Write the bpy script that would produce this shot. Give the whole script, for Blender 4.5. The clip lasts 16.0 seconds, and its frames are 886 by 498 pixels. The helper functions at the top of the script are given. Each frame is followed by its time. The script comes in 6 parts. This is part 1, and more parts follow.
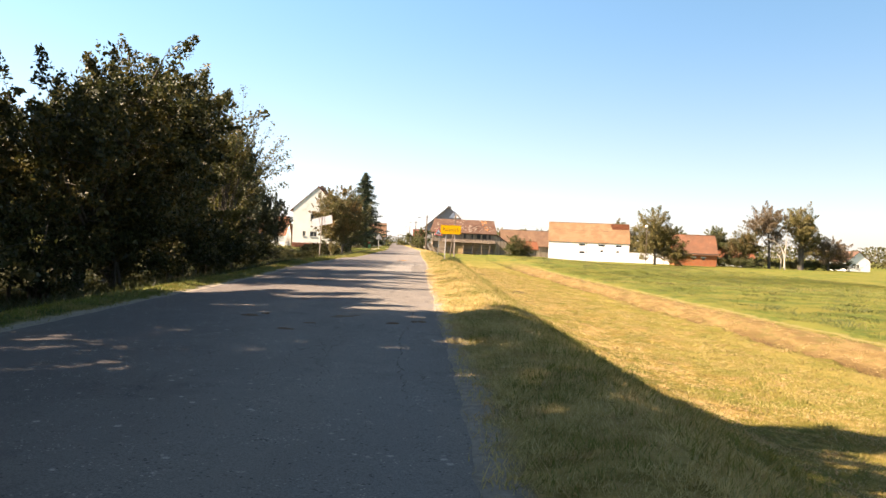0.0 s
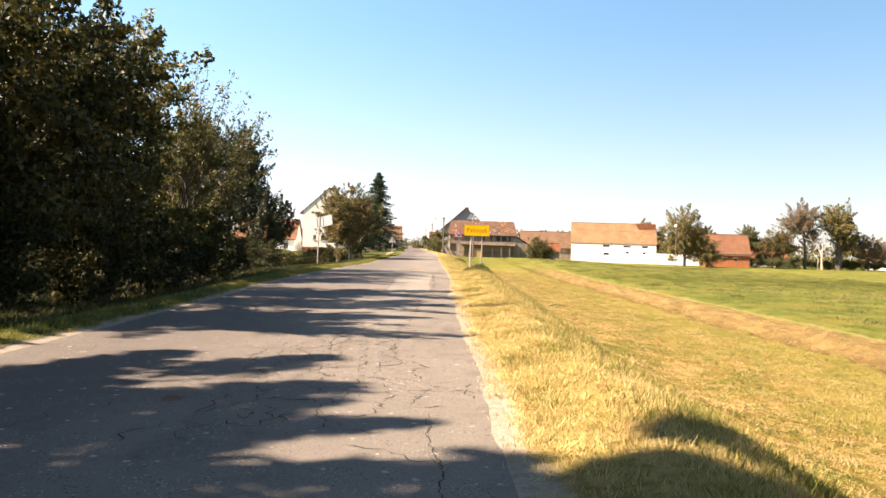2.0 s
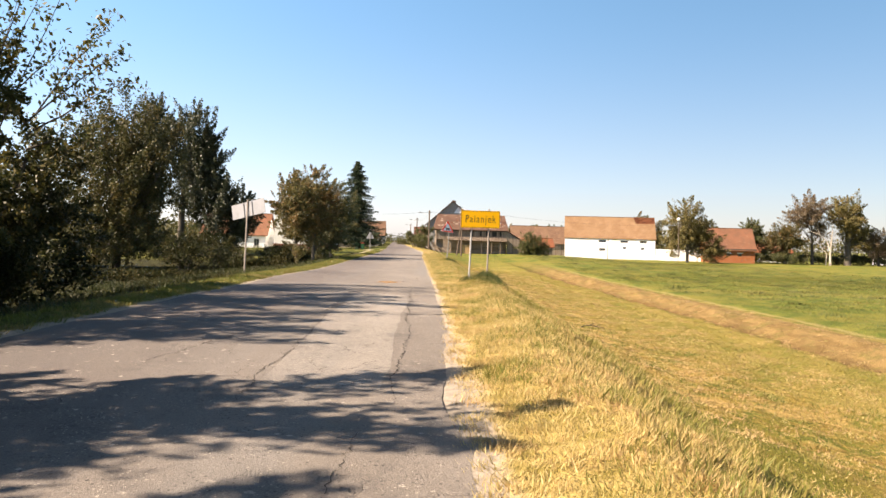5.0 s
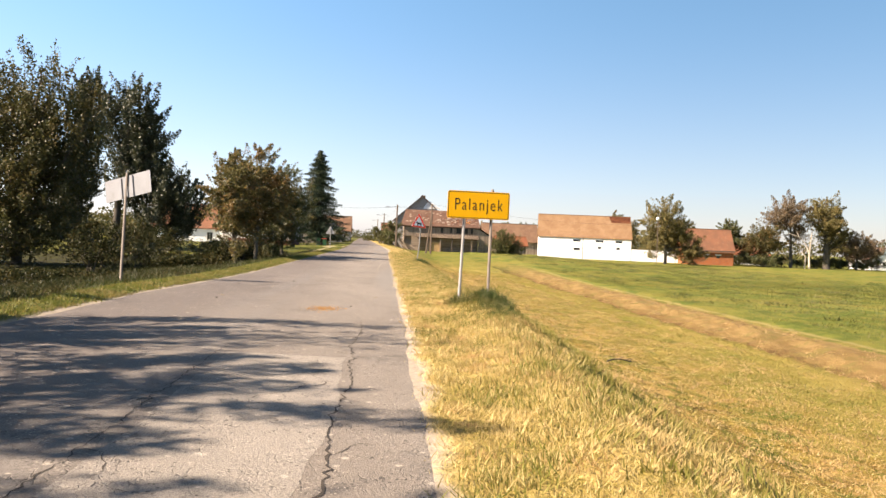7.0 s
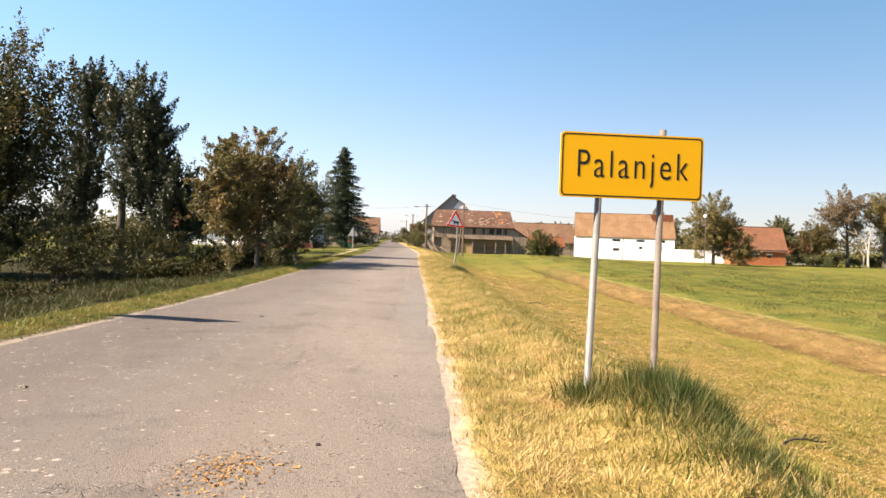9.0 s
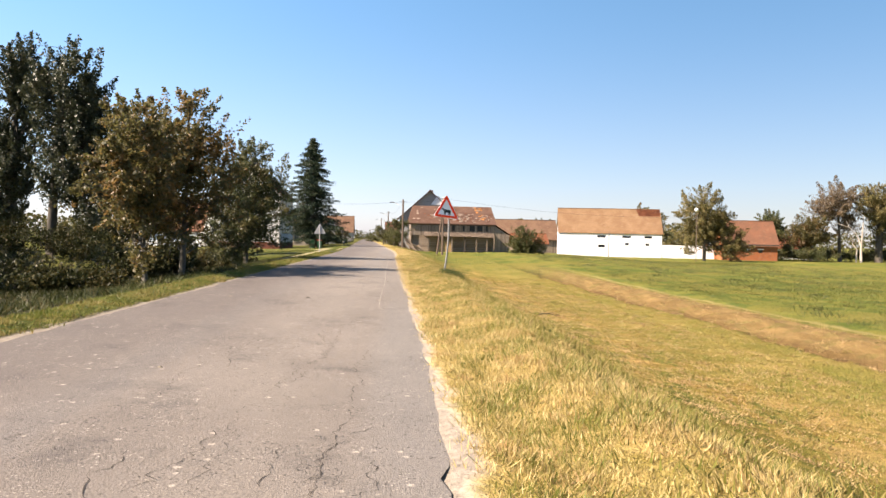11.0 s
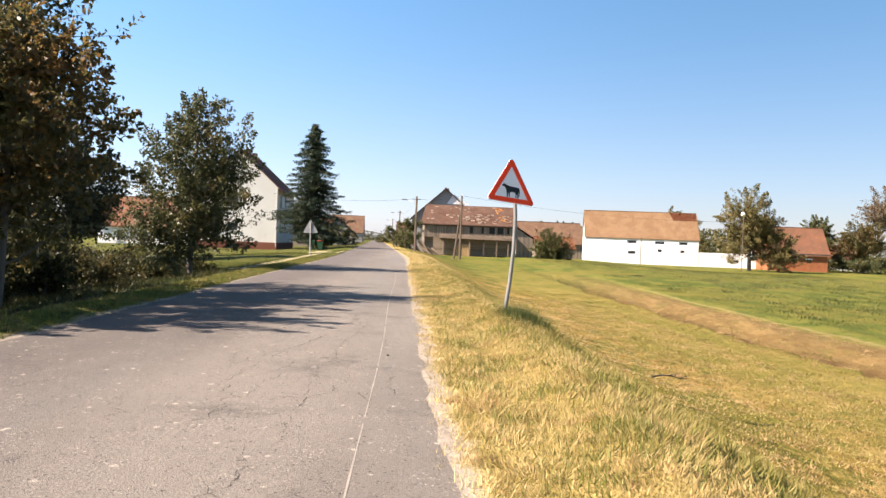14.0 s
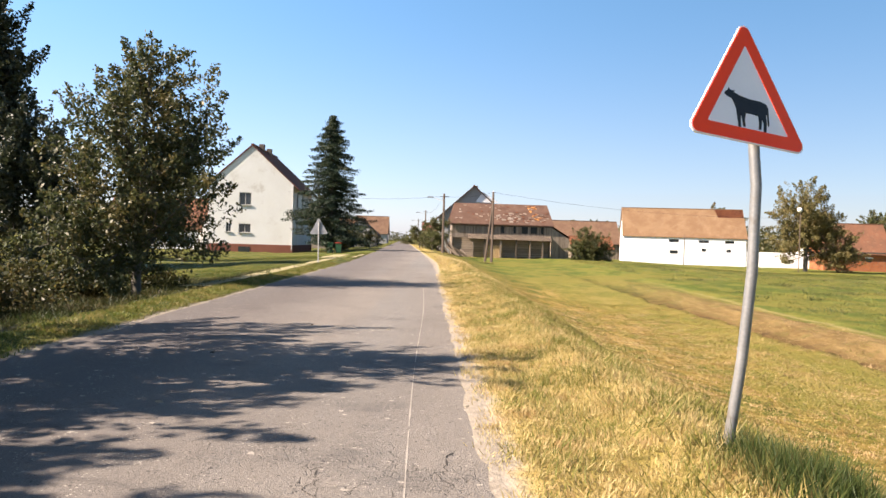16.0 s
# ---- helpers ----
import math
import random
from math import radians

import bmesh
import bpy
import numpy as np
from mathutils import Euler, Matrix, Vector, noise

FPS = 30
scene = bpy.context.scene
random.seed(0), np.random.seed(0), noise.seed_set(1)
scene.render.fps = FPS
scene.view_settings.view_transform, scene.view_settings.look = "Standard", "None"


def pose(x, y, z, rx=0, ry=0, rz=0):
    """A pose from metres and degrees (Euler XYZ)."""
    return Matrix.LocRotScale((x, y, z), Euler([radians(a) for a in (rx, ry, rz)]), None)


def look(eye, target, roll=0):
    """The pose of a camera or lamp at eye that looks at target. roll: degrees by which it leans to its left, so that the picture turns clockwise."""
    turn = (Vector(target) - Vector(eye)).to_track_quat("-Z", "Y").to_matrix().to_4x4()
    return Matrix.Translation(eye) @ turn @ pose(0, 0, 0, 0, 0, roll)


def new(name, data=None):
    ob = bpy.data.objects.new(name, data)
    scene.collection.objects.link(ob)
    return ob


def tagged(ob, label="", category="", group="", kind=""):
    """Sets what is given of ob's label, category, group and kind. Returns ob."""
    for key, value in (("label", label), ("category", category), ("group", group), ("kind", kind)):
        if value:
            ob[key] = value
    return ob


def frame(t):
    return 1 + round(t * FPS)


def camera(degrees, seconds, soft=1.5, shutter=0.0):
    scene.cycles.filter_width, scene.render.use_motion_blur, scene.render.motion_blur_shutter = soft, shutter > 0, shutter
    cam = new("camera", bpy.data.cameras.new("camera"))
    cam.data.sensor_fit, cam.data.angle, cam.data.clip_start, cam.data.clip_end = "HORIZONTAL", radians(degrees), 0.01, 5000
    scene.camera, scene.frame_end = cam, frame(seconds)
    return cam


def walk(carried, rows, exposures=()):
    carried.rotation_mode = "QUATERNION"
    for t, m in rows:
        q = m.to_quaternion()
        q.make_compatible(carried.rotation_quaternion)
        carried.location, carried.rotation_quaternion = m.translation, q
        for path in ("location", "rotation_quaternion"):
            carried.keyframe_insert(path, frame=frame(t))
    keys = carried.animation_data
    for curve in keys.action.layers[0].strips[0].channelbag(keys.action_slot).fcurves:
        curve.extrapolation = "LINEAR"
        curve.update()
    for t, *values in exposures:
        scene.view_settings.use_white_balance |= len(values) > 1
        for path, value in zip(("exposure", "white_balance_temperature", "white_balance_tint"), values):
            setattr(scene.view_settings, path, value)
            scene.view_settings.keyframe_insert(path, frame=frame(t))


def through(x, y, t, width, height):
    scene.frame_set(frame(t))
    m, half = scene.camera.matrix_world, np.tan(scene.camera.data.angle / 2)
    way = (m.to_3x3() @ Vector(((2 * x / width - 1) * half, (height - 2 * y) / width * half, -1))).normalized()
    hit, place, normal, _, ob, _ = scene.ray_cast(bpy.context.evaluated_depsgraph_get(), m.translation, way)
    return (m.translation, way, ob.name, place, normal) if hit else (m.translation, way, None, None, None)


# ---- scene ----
cam = camera(61.8, 16.0)
PATH = [
    (0, (2.107, 3.517, 1.103), (2.178, 5.516, 1.089), 2.4),
    (0.5, (2.071, 5.496, 1.126), (2.081, 7.496, 1.115), 3.2),
    (1, (2.036, 7.444, 1.132), (2.05, 9.444, 1.126), 2.2),
    (1.5, (2.002, 9.33, 1.144), (2.056, 11.329, 1.139), 1.8),
    (2, (2.016, 11.301, 1.175), (2.043, 13.301, 1.166), 1.8),
    (2.5, (1.909, 13.185, 1.198), (1.97, 15.184, 1.187), 1.0),
    (3, (1.967, 15.127, 1.178), (2.095, 17.123, 1.167), 1.0),
    (3.5, (2.159, 16.936, 1.159), (2.238, 18.935, 1.149), 2.0),
    (3.7, (2.188, 17.685, 1.16), (2.289, 19.682, 1.144), 1.5),
    (5.8, (2.186, 25.987, 1.245), (2.223, 27.986, 1.222), 1.2),
    (6, (2.195, 26.788, 1.237), (2.253, 28.787, 1.21), 0.4),
    (6.5, (2.264, 28.728, 1.24), (2.426, 30.721, 1.214), -0.2),
    (7, (2.306, 30.664, 1.246), (2.46, 32.658, 1.221), 2.4),
    (7.5, (2.296, 32.586, 1.242), (2.382, 34.584, 1.216), 3.7),
    (8, (2.304, 34.473, 1.27), (2.275, 36.473, 1.257), 3.9),
    (8.5, (2.299, 36.381, 1.289), (2.375, 38.38, 1.28), 1.0),
    (8.7, (2.299, 37.101, 1.289), (2.366, 39.1, 1.268), 1.8),
    (10.8, (2.212, 45.191, 1.167), (2.358, 47.185, 1.134), 0.5),
    (11, (2.216, 45.999, 1.149), (2.358, 47.994, 1.122), 1.2),
    (11.5, (2.244, 48.104, 1.12), (2.365, 50.1, 1.087), 2.8),
    (12, (2.224, 50.185, 1.126), (2.236, 52.184, 1.099), 3.3),
    (12.5, (2.239, 52.209, 1.137), (2.343, 54.206, 1.114), 0.6),
    (13, (2.262, 54.206, 1.152), (2.374, 56.203, 1.137), 1.6),
    (13.5, (2.269, 56.067, 1.163), (2.338, 58.065, 1.148), 2.2),
    (14, (2.274, 57.967, 1.184), (2.385, 59.964, 1.162), 2.2),
    (14.5, (2.222, 59.912, 1.182), (2.213, 61.912, 1.161), 4.1),
    (15, (2.195, 61.88, 1.177), (2.197, 63.88, 1.155), 2.6),
    (15.5, (2.162, 63.803, 1.189), (2.203, 65.802, 1.159), 1.6),
    (16, (2.16, 65.536, 1.222), (2.202, 67.536, 1.199), 1.7),
]
walk(cam, [(t, look(eye, target, roll)) for t, eye, target, roll in PATH],
     exposures=[(0.0, 2.04, 7600, 19.5), (2.0, 2.04, 7550, 19.5), (3.7, 1.72, 7300, 19), (8.5, 1.70, 7150, 19), (11.0, 1.66, 6800, 19), (16.0, 1.63, 6600, 18.5)])

# ---- world, sun ----
SUN_EL, SUN_AZ = 38.5, 257.0            # degrees; azimuth clockwise from +y
world = bpy.data.worlds.new("sky")
scene.world = world
world.use_nodes = True
wn = world.node_tree
wn.nodes.clear()
w_out = wn.nodes.new("ShaderNodeOutputWorld")
w_bg = wn.nodes.new("ShaderNodeBackground")
w_sky = wn.nodes.new("ShaderNodeTexSky")
w_sky.sky_type = "NISHITA"
w_sky.sun_disc = False
w_sky.sun_elevation = radians(SUN_EL)
w_sky.sun_rotation = radians(SUN_AZ)
w_sky.altitude = 100
w_sky.air_density = 1.0
w_sky.dust_density = 0.5
w_sky.ozone_density = 2.0
w_bg.inputs["Strength"].default_value = 0.072
w_hue = wn.nodes.new("ShaderNodeHueSaturation")
w_hue.inputs["Hue"].default_value = 0.490
w_hue.inputs["Saturation"].default_value = 1.16
wn.links.new(w_sky.outputs[0], w_hue.inputs["Color"])
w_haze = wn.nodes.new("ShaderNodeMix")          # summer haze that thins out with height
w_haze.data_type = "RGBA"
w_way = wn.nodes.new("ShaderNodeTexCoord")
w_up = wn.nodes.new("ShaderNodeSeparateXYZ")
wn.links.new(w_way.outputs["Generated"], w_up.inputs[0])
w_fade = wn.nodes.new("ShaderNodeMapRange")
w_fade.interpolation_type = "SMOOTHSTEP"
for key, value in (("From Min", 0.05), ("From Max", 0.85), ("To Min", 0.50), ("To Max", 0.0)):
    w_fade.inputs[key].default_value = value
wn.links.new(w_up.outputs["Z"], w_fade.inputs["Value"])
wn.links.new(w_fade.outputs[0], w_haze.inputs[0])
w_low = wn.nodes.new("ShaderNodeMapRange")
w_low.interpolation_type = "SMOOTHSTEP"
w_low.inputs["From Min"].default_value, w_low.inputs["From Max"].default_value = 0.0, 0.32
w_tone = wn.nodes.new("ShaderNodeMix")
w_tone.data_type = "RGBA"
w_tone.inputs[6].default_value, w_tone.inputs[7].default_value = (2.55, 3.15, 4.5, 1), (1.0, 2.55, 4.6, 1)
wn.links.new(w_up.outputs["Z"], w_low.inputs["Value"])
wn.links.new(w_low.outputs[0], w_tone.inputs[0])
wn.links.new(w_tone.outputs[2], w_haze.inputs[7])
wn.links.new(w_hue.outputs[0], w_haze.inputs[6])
w_away = wn.nodes.new("ShaderNodeMapRange")       # the haze scatters less light on the side away from the sun
w_away.interpolation_type = "SMOOTHSTEP"
for key, value in (("From Min", -0.55), ("From Max", 0.65), ("To Min", 1.18), ("To Max", 0.74)):
    w_away.inputs[key].default_value = value
wn.links.new(w_up.outputs["X"], w_away.inputs["Value"])
w_dim = wn.nodes.new("ShaderNodeVectorMath")
w_dim.operation = "SCALE"
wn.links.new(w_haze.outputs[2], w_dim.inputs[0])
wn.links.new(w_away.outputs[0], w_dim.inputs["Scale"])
w_deep = wn.nodes.new("ShaderNodeMapRange")       # the sky deepens towards the zenith
w_deep.interpolation_type = "SMOOTHSTEP"
w_deep.inputs["From Min"].default_value, w_deep.inputs["From Max"].default_value = 0.35, 0.85
wn.links.new(w_up.outputs["Z"], w_deep.inputs["Value"])
w_thin = wn.nodes.new("ShaderNodeMix")
w_thin.data_type = "RGBA"
w_thin.inputs[6].default_value, w_thin.inputs[7].default_value = (1, 1, 1, 1), (0.66, 0.52, 0.44, 1)
wn.links.new(w_deep.outputs[0], w_thin.inputs[0])
w_top = wn.nodes.new("ShaderNodeVectorMath")
w_top.operation = "MULTIPLY"
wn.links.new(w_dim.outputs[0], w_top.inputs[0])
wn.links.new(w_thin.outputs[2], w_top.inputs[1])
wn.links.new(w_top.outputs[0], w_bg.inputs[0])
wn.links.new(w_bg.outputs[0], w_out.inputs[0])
sun_data = bpy.data.lights.new("sun", "SUN")
sun_data.energy, sun_data.angle, sun_data.color = 5.0, radians(0.53), (1.0, 0.90, 0.74)
sun = new("sun", sun_data)
sun_from = Vector((math.sin(radians(SUN_AZ)) * math.cos(radians(SUN_EL)), math.cos(radians(SUN_AZ)) * math.cos(radians(SUN_EL)), math.sin(radians(SUN_EL))))
sun.matrix_world = look(sun_from * 60, (0, 0, 0))


# ---- material kit ----
class Nodes:
    """Short forms for building a node material."""

    def __init__(self, name):
        self.m = bpy.data.materials.new(name)
        self.m.use_nodes = True
        self.t = self.m.node_tree
        self.t.nodes.clear()
        self.out = self.t.nodes.new("ShaderNodeOutputMaterial")
        self.pos = self.t.nodes.new("ShaderNodeNewGeometry").outputs["Position"]

    def add(self, kind, **inputs):
        n = self.t.nodes.new(kind)
        for key, value in inputs.items():
            self.put(n.inputs[key.replace("_", " ")], value)
        return n

    def put(self, socket, value):
        if isinstance(value, bpy.types.NodeSocket):
            self.t.links.new(value, socket)
        elif isinstance(value, tuple) and len(value) == 3 and socket.type == "RGBA":
            socket.default_value = (*value, 1)
        else:
            socket.default_value = value

    def math(self, op, a, b=0.0, clamp=False):
        n = self.t.nodes.new("ShaderNodeMath")
        n.operation, n.use_clamp = op, clamp
        self.put(n.inputs[0], a)
        self.put(n.inputs[1], b)
        return n.outputs[0]

    def noise(self, scale, detail=4.0, rough=0.6, vec=None, stretch=None):
        v = vec or self.pos
        if stretch:
            mp = self.t.nodes.new("ShaderNodeMapping")
            self.put(mp.inputs["Vector"], v)
            mp.inputs["Scale"].default_value = stretch
            v = mp.outputs[0]
        n = self.add("ShaderNodeTexNoise", Scale=scale, Detail=detail, Roughness=rough, Vector=v)
        return n.outputs["Fac"]

    def ramp(self, fac, lo, hi):
        n = self.t.nodes.new("ShaderNodeMapRange")
        n.interpolation_type = "SMOOTHSTEP"
        self.put(n.inputs["Value"], fac)
        self.put(n.inputs["From Min"], lo)
        self.put(n.inputs["From Max"], hi)
        return n.outputs[0]

    def mix(self, fac, a, b):
        n = self.t.nodes.new("ShaderNodeMix")
        n.data_type = "RGBA"
        self.put(n.inputs[0], fac)
        self.put(n.inputs[6], a)
        self.put(n.inputs[7], b)
        return n.outputs[2]

    def xyz(self, v=None):
        n = self.t.nodes.new("ShaderNodeSeparateXYZ")
        self.put(n.inputs[0], v or self.pos)
        return n.outputs

    def bump(self, height, strength, dist=0.02):
        n = self.add("ShaderNodeBump", Height=height, Strength=strength, Distance=dist)
        return n.outputs[0]

    def finish(self, color, rough=0.8, normal=None, metal=0.0, spec=0.3, through=0.0, through_color=None):
        p = self.add("ShaderNodeBsdfPrincipled", Base_Color=color, Roughness=rough, Metallic=metal)
        self.put(p.inputs["Specular IOR Level"], spec)
        if normal:
            self.t.links.new(normal, p.inputs["Normal"])
        shader = p.outputs[0]
        if through:
            tr = self.add("ShaderNodeBsdfTranslucent", Color=through_color or color)
            mx = self.t.nodes.new("ShaderNodeMixShader")
            mx.inputs[0].default_value = through
            self.t.links.new(shader, mx.inputs[1])
            self.t.links.new(tr.outputs[0], mx.inputs[2])
            shader = mx.outputs[0]
        self.t.links.new(shader, self.out.inputs[0])
        return self.m


def worn(name, a, b, big=1.5, fine=30.0, rough=0.8, bump=0.2, dist=0.01, metal=0.0, spec=0.3, c=None, stretch=None):
    """A surface whose colour wanders between a and b at two scales, with stains of c."""
    n = Nodes(name)
    f = n.math("ADD", n.math("MULTIPLY", n.noise(big, stretch=stretch), 0.6), n.math("MULTIPLY", n.noise(fine, stretch=stretch), 0.4))
    col = n.mix(n.ramp(f, 0.35, 0.65), a, b)
    if c:
        col = n.mix(n.ramp(n.noise(big * 0.7, 6.0, 0.7, stretch=stretch), 0.55, 0.72), col, c)
    return n.finish(col, rough, n.bump(n.noise(fine, stretch=stretch), bump, dist), metal, spec)


def leafy(name, a, b, c, through=0.35, patch=0.7, turned=0.62, gloss=0.18):
    """Leaves: each one has its own tint between a and b, some turned to c."""
    n = Nodes(name)
    r = n.t.nodes.new("ShaderNodeNewGeometry").outputs["Random Per Island"]
    col = n.mix(r, a, b)
    col = n.mix(n.ramp(n.math("ADD", n.noise(patch, 3.0, 0.65), n.math("MULTIPLY", r, 0.25)), turned, turned + 0.18), col, c)
    return n.finish(col, 0.5, None, 0.0, gloss, through)


# ---- materials ----
def ground_material():
    n = Nodes("grassland")
    x, y, z = n.xyz()
    wob = n.math("MULTIPLY", n.math("SUBTRACT", n.noise(0.9, 5.0, 0.65), 0.5), 1.4)
    x = n.math("ADD", x, n.math("MULTIPLY", n.math("MAXIMUM", n.math("SUBTRACT", y, 107.0), 0.0), 0.033))
    xs = n.math("ADD", x, wob)
    big, mid, fine = n.noise(0.16, 4.0), n.noise(1.1, 6.0, 0.72), n.noise(14.0, 5.0, 0.7)
    clump = n.noise(4.5, 4.0, 0.7)
    streak = n.noise(1.0, 5.0, 0.68, stretch=(1.6, 0.5, 1.0))
    mown = n.mix(n.ramp(streak, 0.42, 0.58), (0.115, 0.12, 0.02), (0.27, 0.185, 0.042))
    mown = n.mix(n.ramp(mid, 0.49, 0.60), mown, (0.24, 0.15, 0.04))
    blot = n.noise(0.55, 5.0, 0.7, stretch=(1.0, 0.6, 1.0))
    mown = n.mix(n.math("MULTIPLY", n.ramp(blot, 0.52, 0.60), 0.9), mown, (0.40, 0.26, 0.095))
    mown = n.mix(n.math("MULTIPLY", n.ramp(blot, 0.46, 0.38), 0.8), mown, (0.105, 0.12, 0.02))
    mown = n.mix(n.math("MULTIPLY", n.ramp(clump, 0.50, 0.60), 0.8), mown, (0.34, 0.25, 0.075))
    mown = n.mix(n.math("MULTIPLY", n.ramp(clump, 0.47, 0.36), 0.7), mown, (0.09, 0.075, 0.016))
    mown = n.mix(n.math("MULTIPLY", n.ramp(big, 0.50, 0.64), 0.7), mown, (0.15, 0.14, 0.022))
    straw = n.mix(n.ramp(clump, 0.40, 0.60), (0.26, 0.20, 0.055), (0.42, 0.31, 0.11))
    bank = n.mix(n.ramp(mid, 0.42, 0.58), (0.13, 0.13, 0.028), (0.25, 0.19, 0.055))
    brown = n.mix(n.ramp(streak, 0.40, 0.60), (0.185, 0.118, 0.046), (0.26, 0.172, 0.07))
    ditch = n.mix(n.ramp(mid, 0.40, 0.60), (0.085, 0.05, 0.02), (0.155, 0.095, 0.036))
    pale = (0.25, 0.205, 0.075)
    meadow = n.mix(n.ramp(blot, 0.42, 0.58), (0.085, 0.11, 0.02), (0.165, 0.165, 0.034))
    meadow = n.mix(n.ramp(big, 0.45, 0.62), meadow, (0.18, 0.16, 0.035))
    lawn = n.mix(n.ramp(mid, 0.40, 0.60), (0.055, 0.07, 0.014), (0.15, 0.135, 0.035))
    dark_ground = n.mix(n.ramp(mid, 0.40, 0.60), (0.025, 0.0225, 0.011), (0.05, 0.05, 0.015))
    gravel = n.mix(n.ramp(fine, 0.35, 0.65), (0.225, 0.19, 0.15), (0.31, 0.265, 0.215))
    col = straw
    col = n.mix(n.ramp(xs, 3.9, 4.5), col, bank)
    col = n.mix(n.ramp(xs, 5.2, 6.2), col, mown)
    wave = n.math("ADD", n.math("MULTIPLY", n.math("SINE", n.math("MULTIPLY", y, 0.31)), 0.15), n.math("MULTIPLY", n.math("SINE", n.math("ADD", n.math("MULTIPLY", y, 0.83), 1.0)), 0.10))
    xw = n.math("ADD", x, n.math("MULTIPLY", wob, 0.5))
    xd = n.math("ADD", n.math("ADD", n.math("ADD", xw, 0.1), wave), n.math("MULTIPLY", n.math("SUBTRACT", clump, 0.5), 1.2))
    sward = n.mix(n.ramp(blot, 0.40, 0.60), (0.185, 0.165, 0.034), (0.26, 0.205, 0.055))
    sward = n.mix(n.math("MULTIPLY", n.ramp(clump, 0.52, 0.62), 0.6), sward, (0.30, 0.235, 0.075))
    col = n.mix(n.math("MULTIPLY", n.ramp(n.math("ADD", xs, n.math("MULTIPLY", n.math("SUBTRACT", big, 0.5), 8.0)), 9.0, 12.0), 0.85), col, sward)
    col = n.mix(n.math("MULTIPLY", n.ramp(xd, 14.7, 15.6), n.ramp(blot, 0.30, 0.45)), col, ditch)
    brown = n.mix(n.math("MULTIPLY", n.ramp(mid, 0.50, 0.62), 0.6), brown, (0.15, 0.13, 0.04))
    col = n.mix(n.ramp(xd, 16.4, 17.6), col, brown)
    col = n.mix(n.ramp(xw, 19.15, 19.4), col, bank)
    col = n.mix(n.ramp(xw, 19.65, 19.8), col, pale)
    col = n.mix(n.ramp(xw, 19.9, 20.15), col, meadow)
    far = n.ramp(n.math("ADD", y, n.math("MULTIPLY", wob, 8.0)), 100.0, 135.0)
    col = n.mix(n.math("MULTIPLY", far, n.ramp(xs, 5.0, 9.0)), col, meadow)
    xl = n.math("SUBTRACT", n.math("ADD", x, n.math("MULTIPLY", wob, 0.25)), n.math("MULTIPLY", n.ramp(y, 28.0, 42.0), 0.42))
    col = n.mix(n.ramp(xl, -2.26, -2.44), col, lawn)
    # darker ground beyond the left verge, ending before y = 98
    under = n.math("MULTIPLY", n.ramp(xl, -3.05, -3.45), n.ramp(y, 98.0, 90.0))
    col = n.mix(under, col, dark_ground)
    col = n.mix(n.ramp(xs, -30.0, -45.0), col, meadow)
    col = n.mix(n.math("MULTIPLY", n.ramp(fine, 0.50, 0.70), 0.32), col, (0.06, 0.052, 0.018))
    grit = n.math("MULTIPLY", n.ramp(n.math("ADD", x, n.math("MULTIPLY", wob, 0.35)), 2.78, 2.60), n.ramp(xl, -2.44, -2.26))
    col = n.mix(grit, col, gravel)
    h = n.math("ADD", n.math("MULTIPLY", fine, 0.6), n.math("ADD", n.math("MULTIPLY", n.noise(45.0, 3.0), 0.5), clump))
    h = n.math("MULTIPLY", h, n.math("SUBTRACT", 1.0, n.math("MULTIPLY", grit, 0.8)))
    return n.finish(col, 0.95, n.bump(h, 1.0, 0.09), 0.0, 0.1)


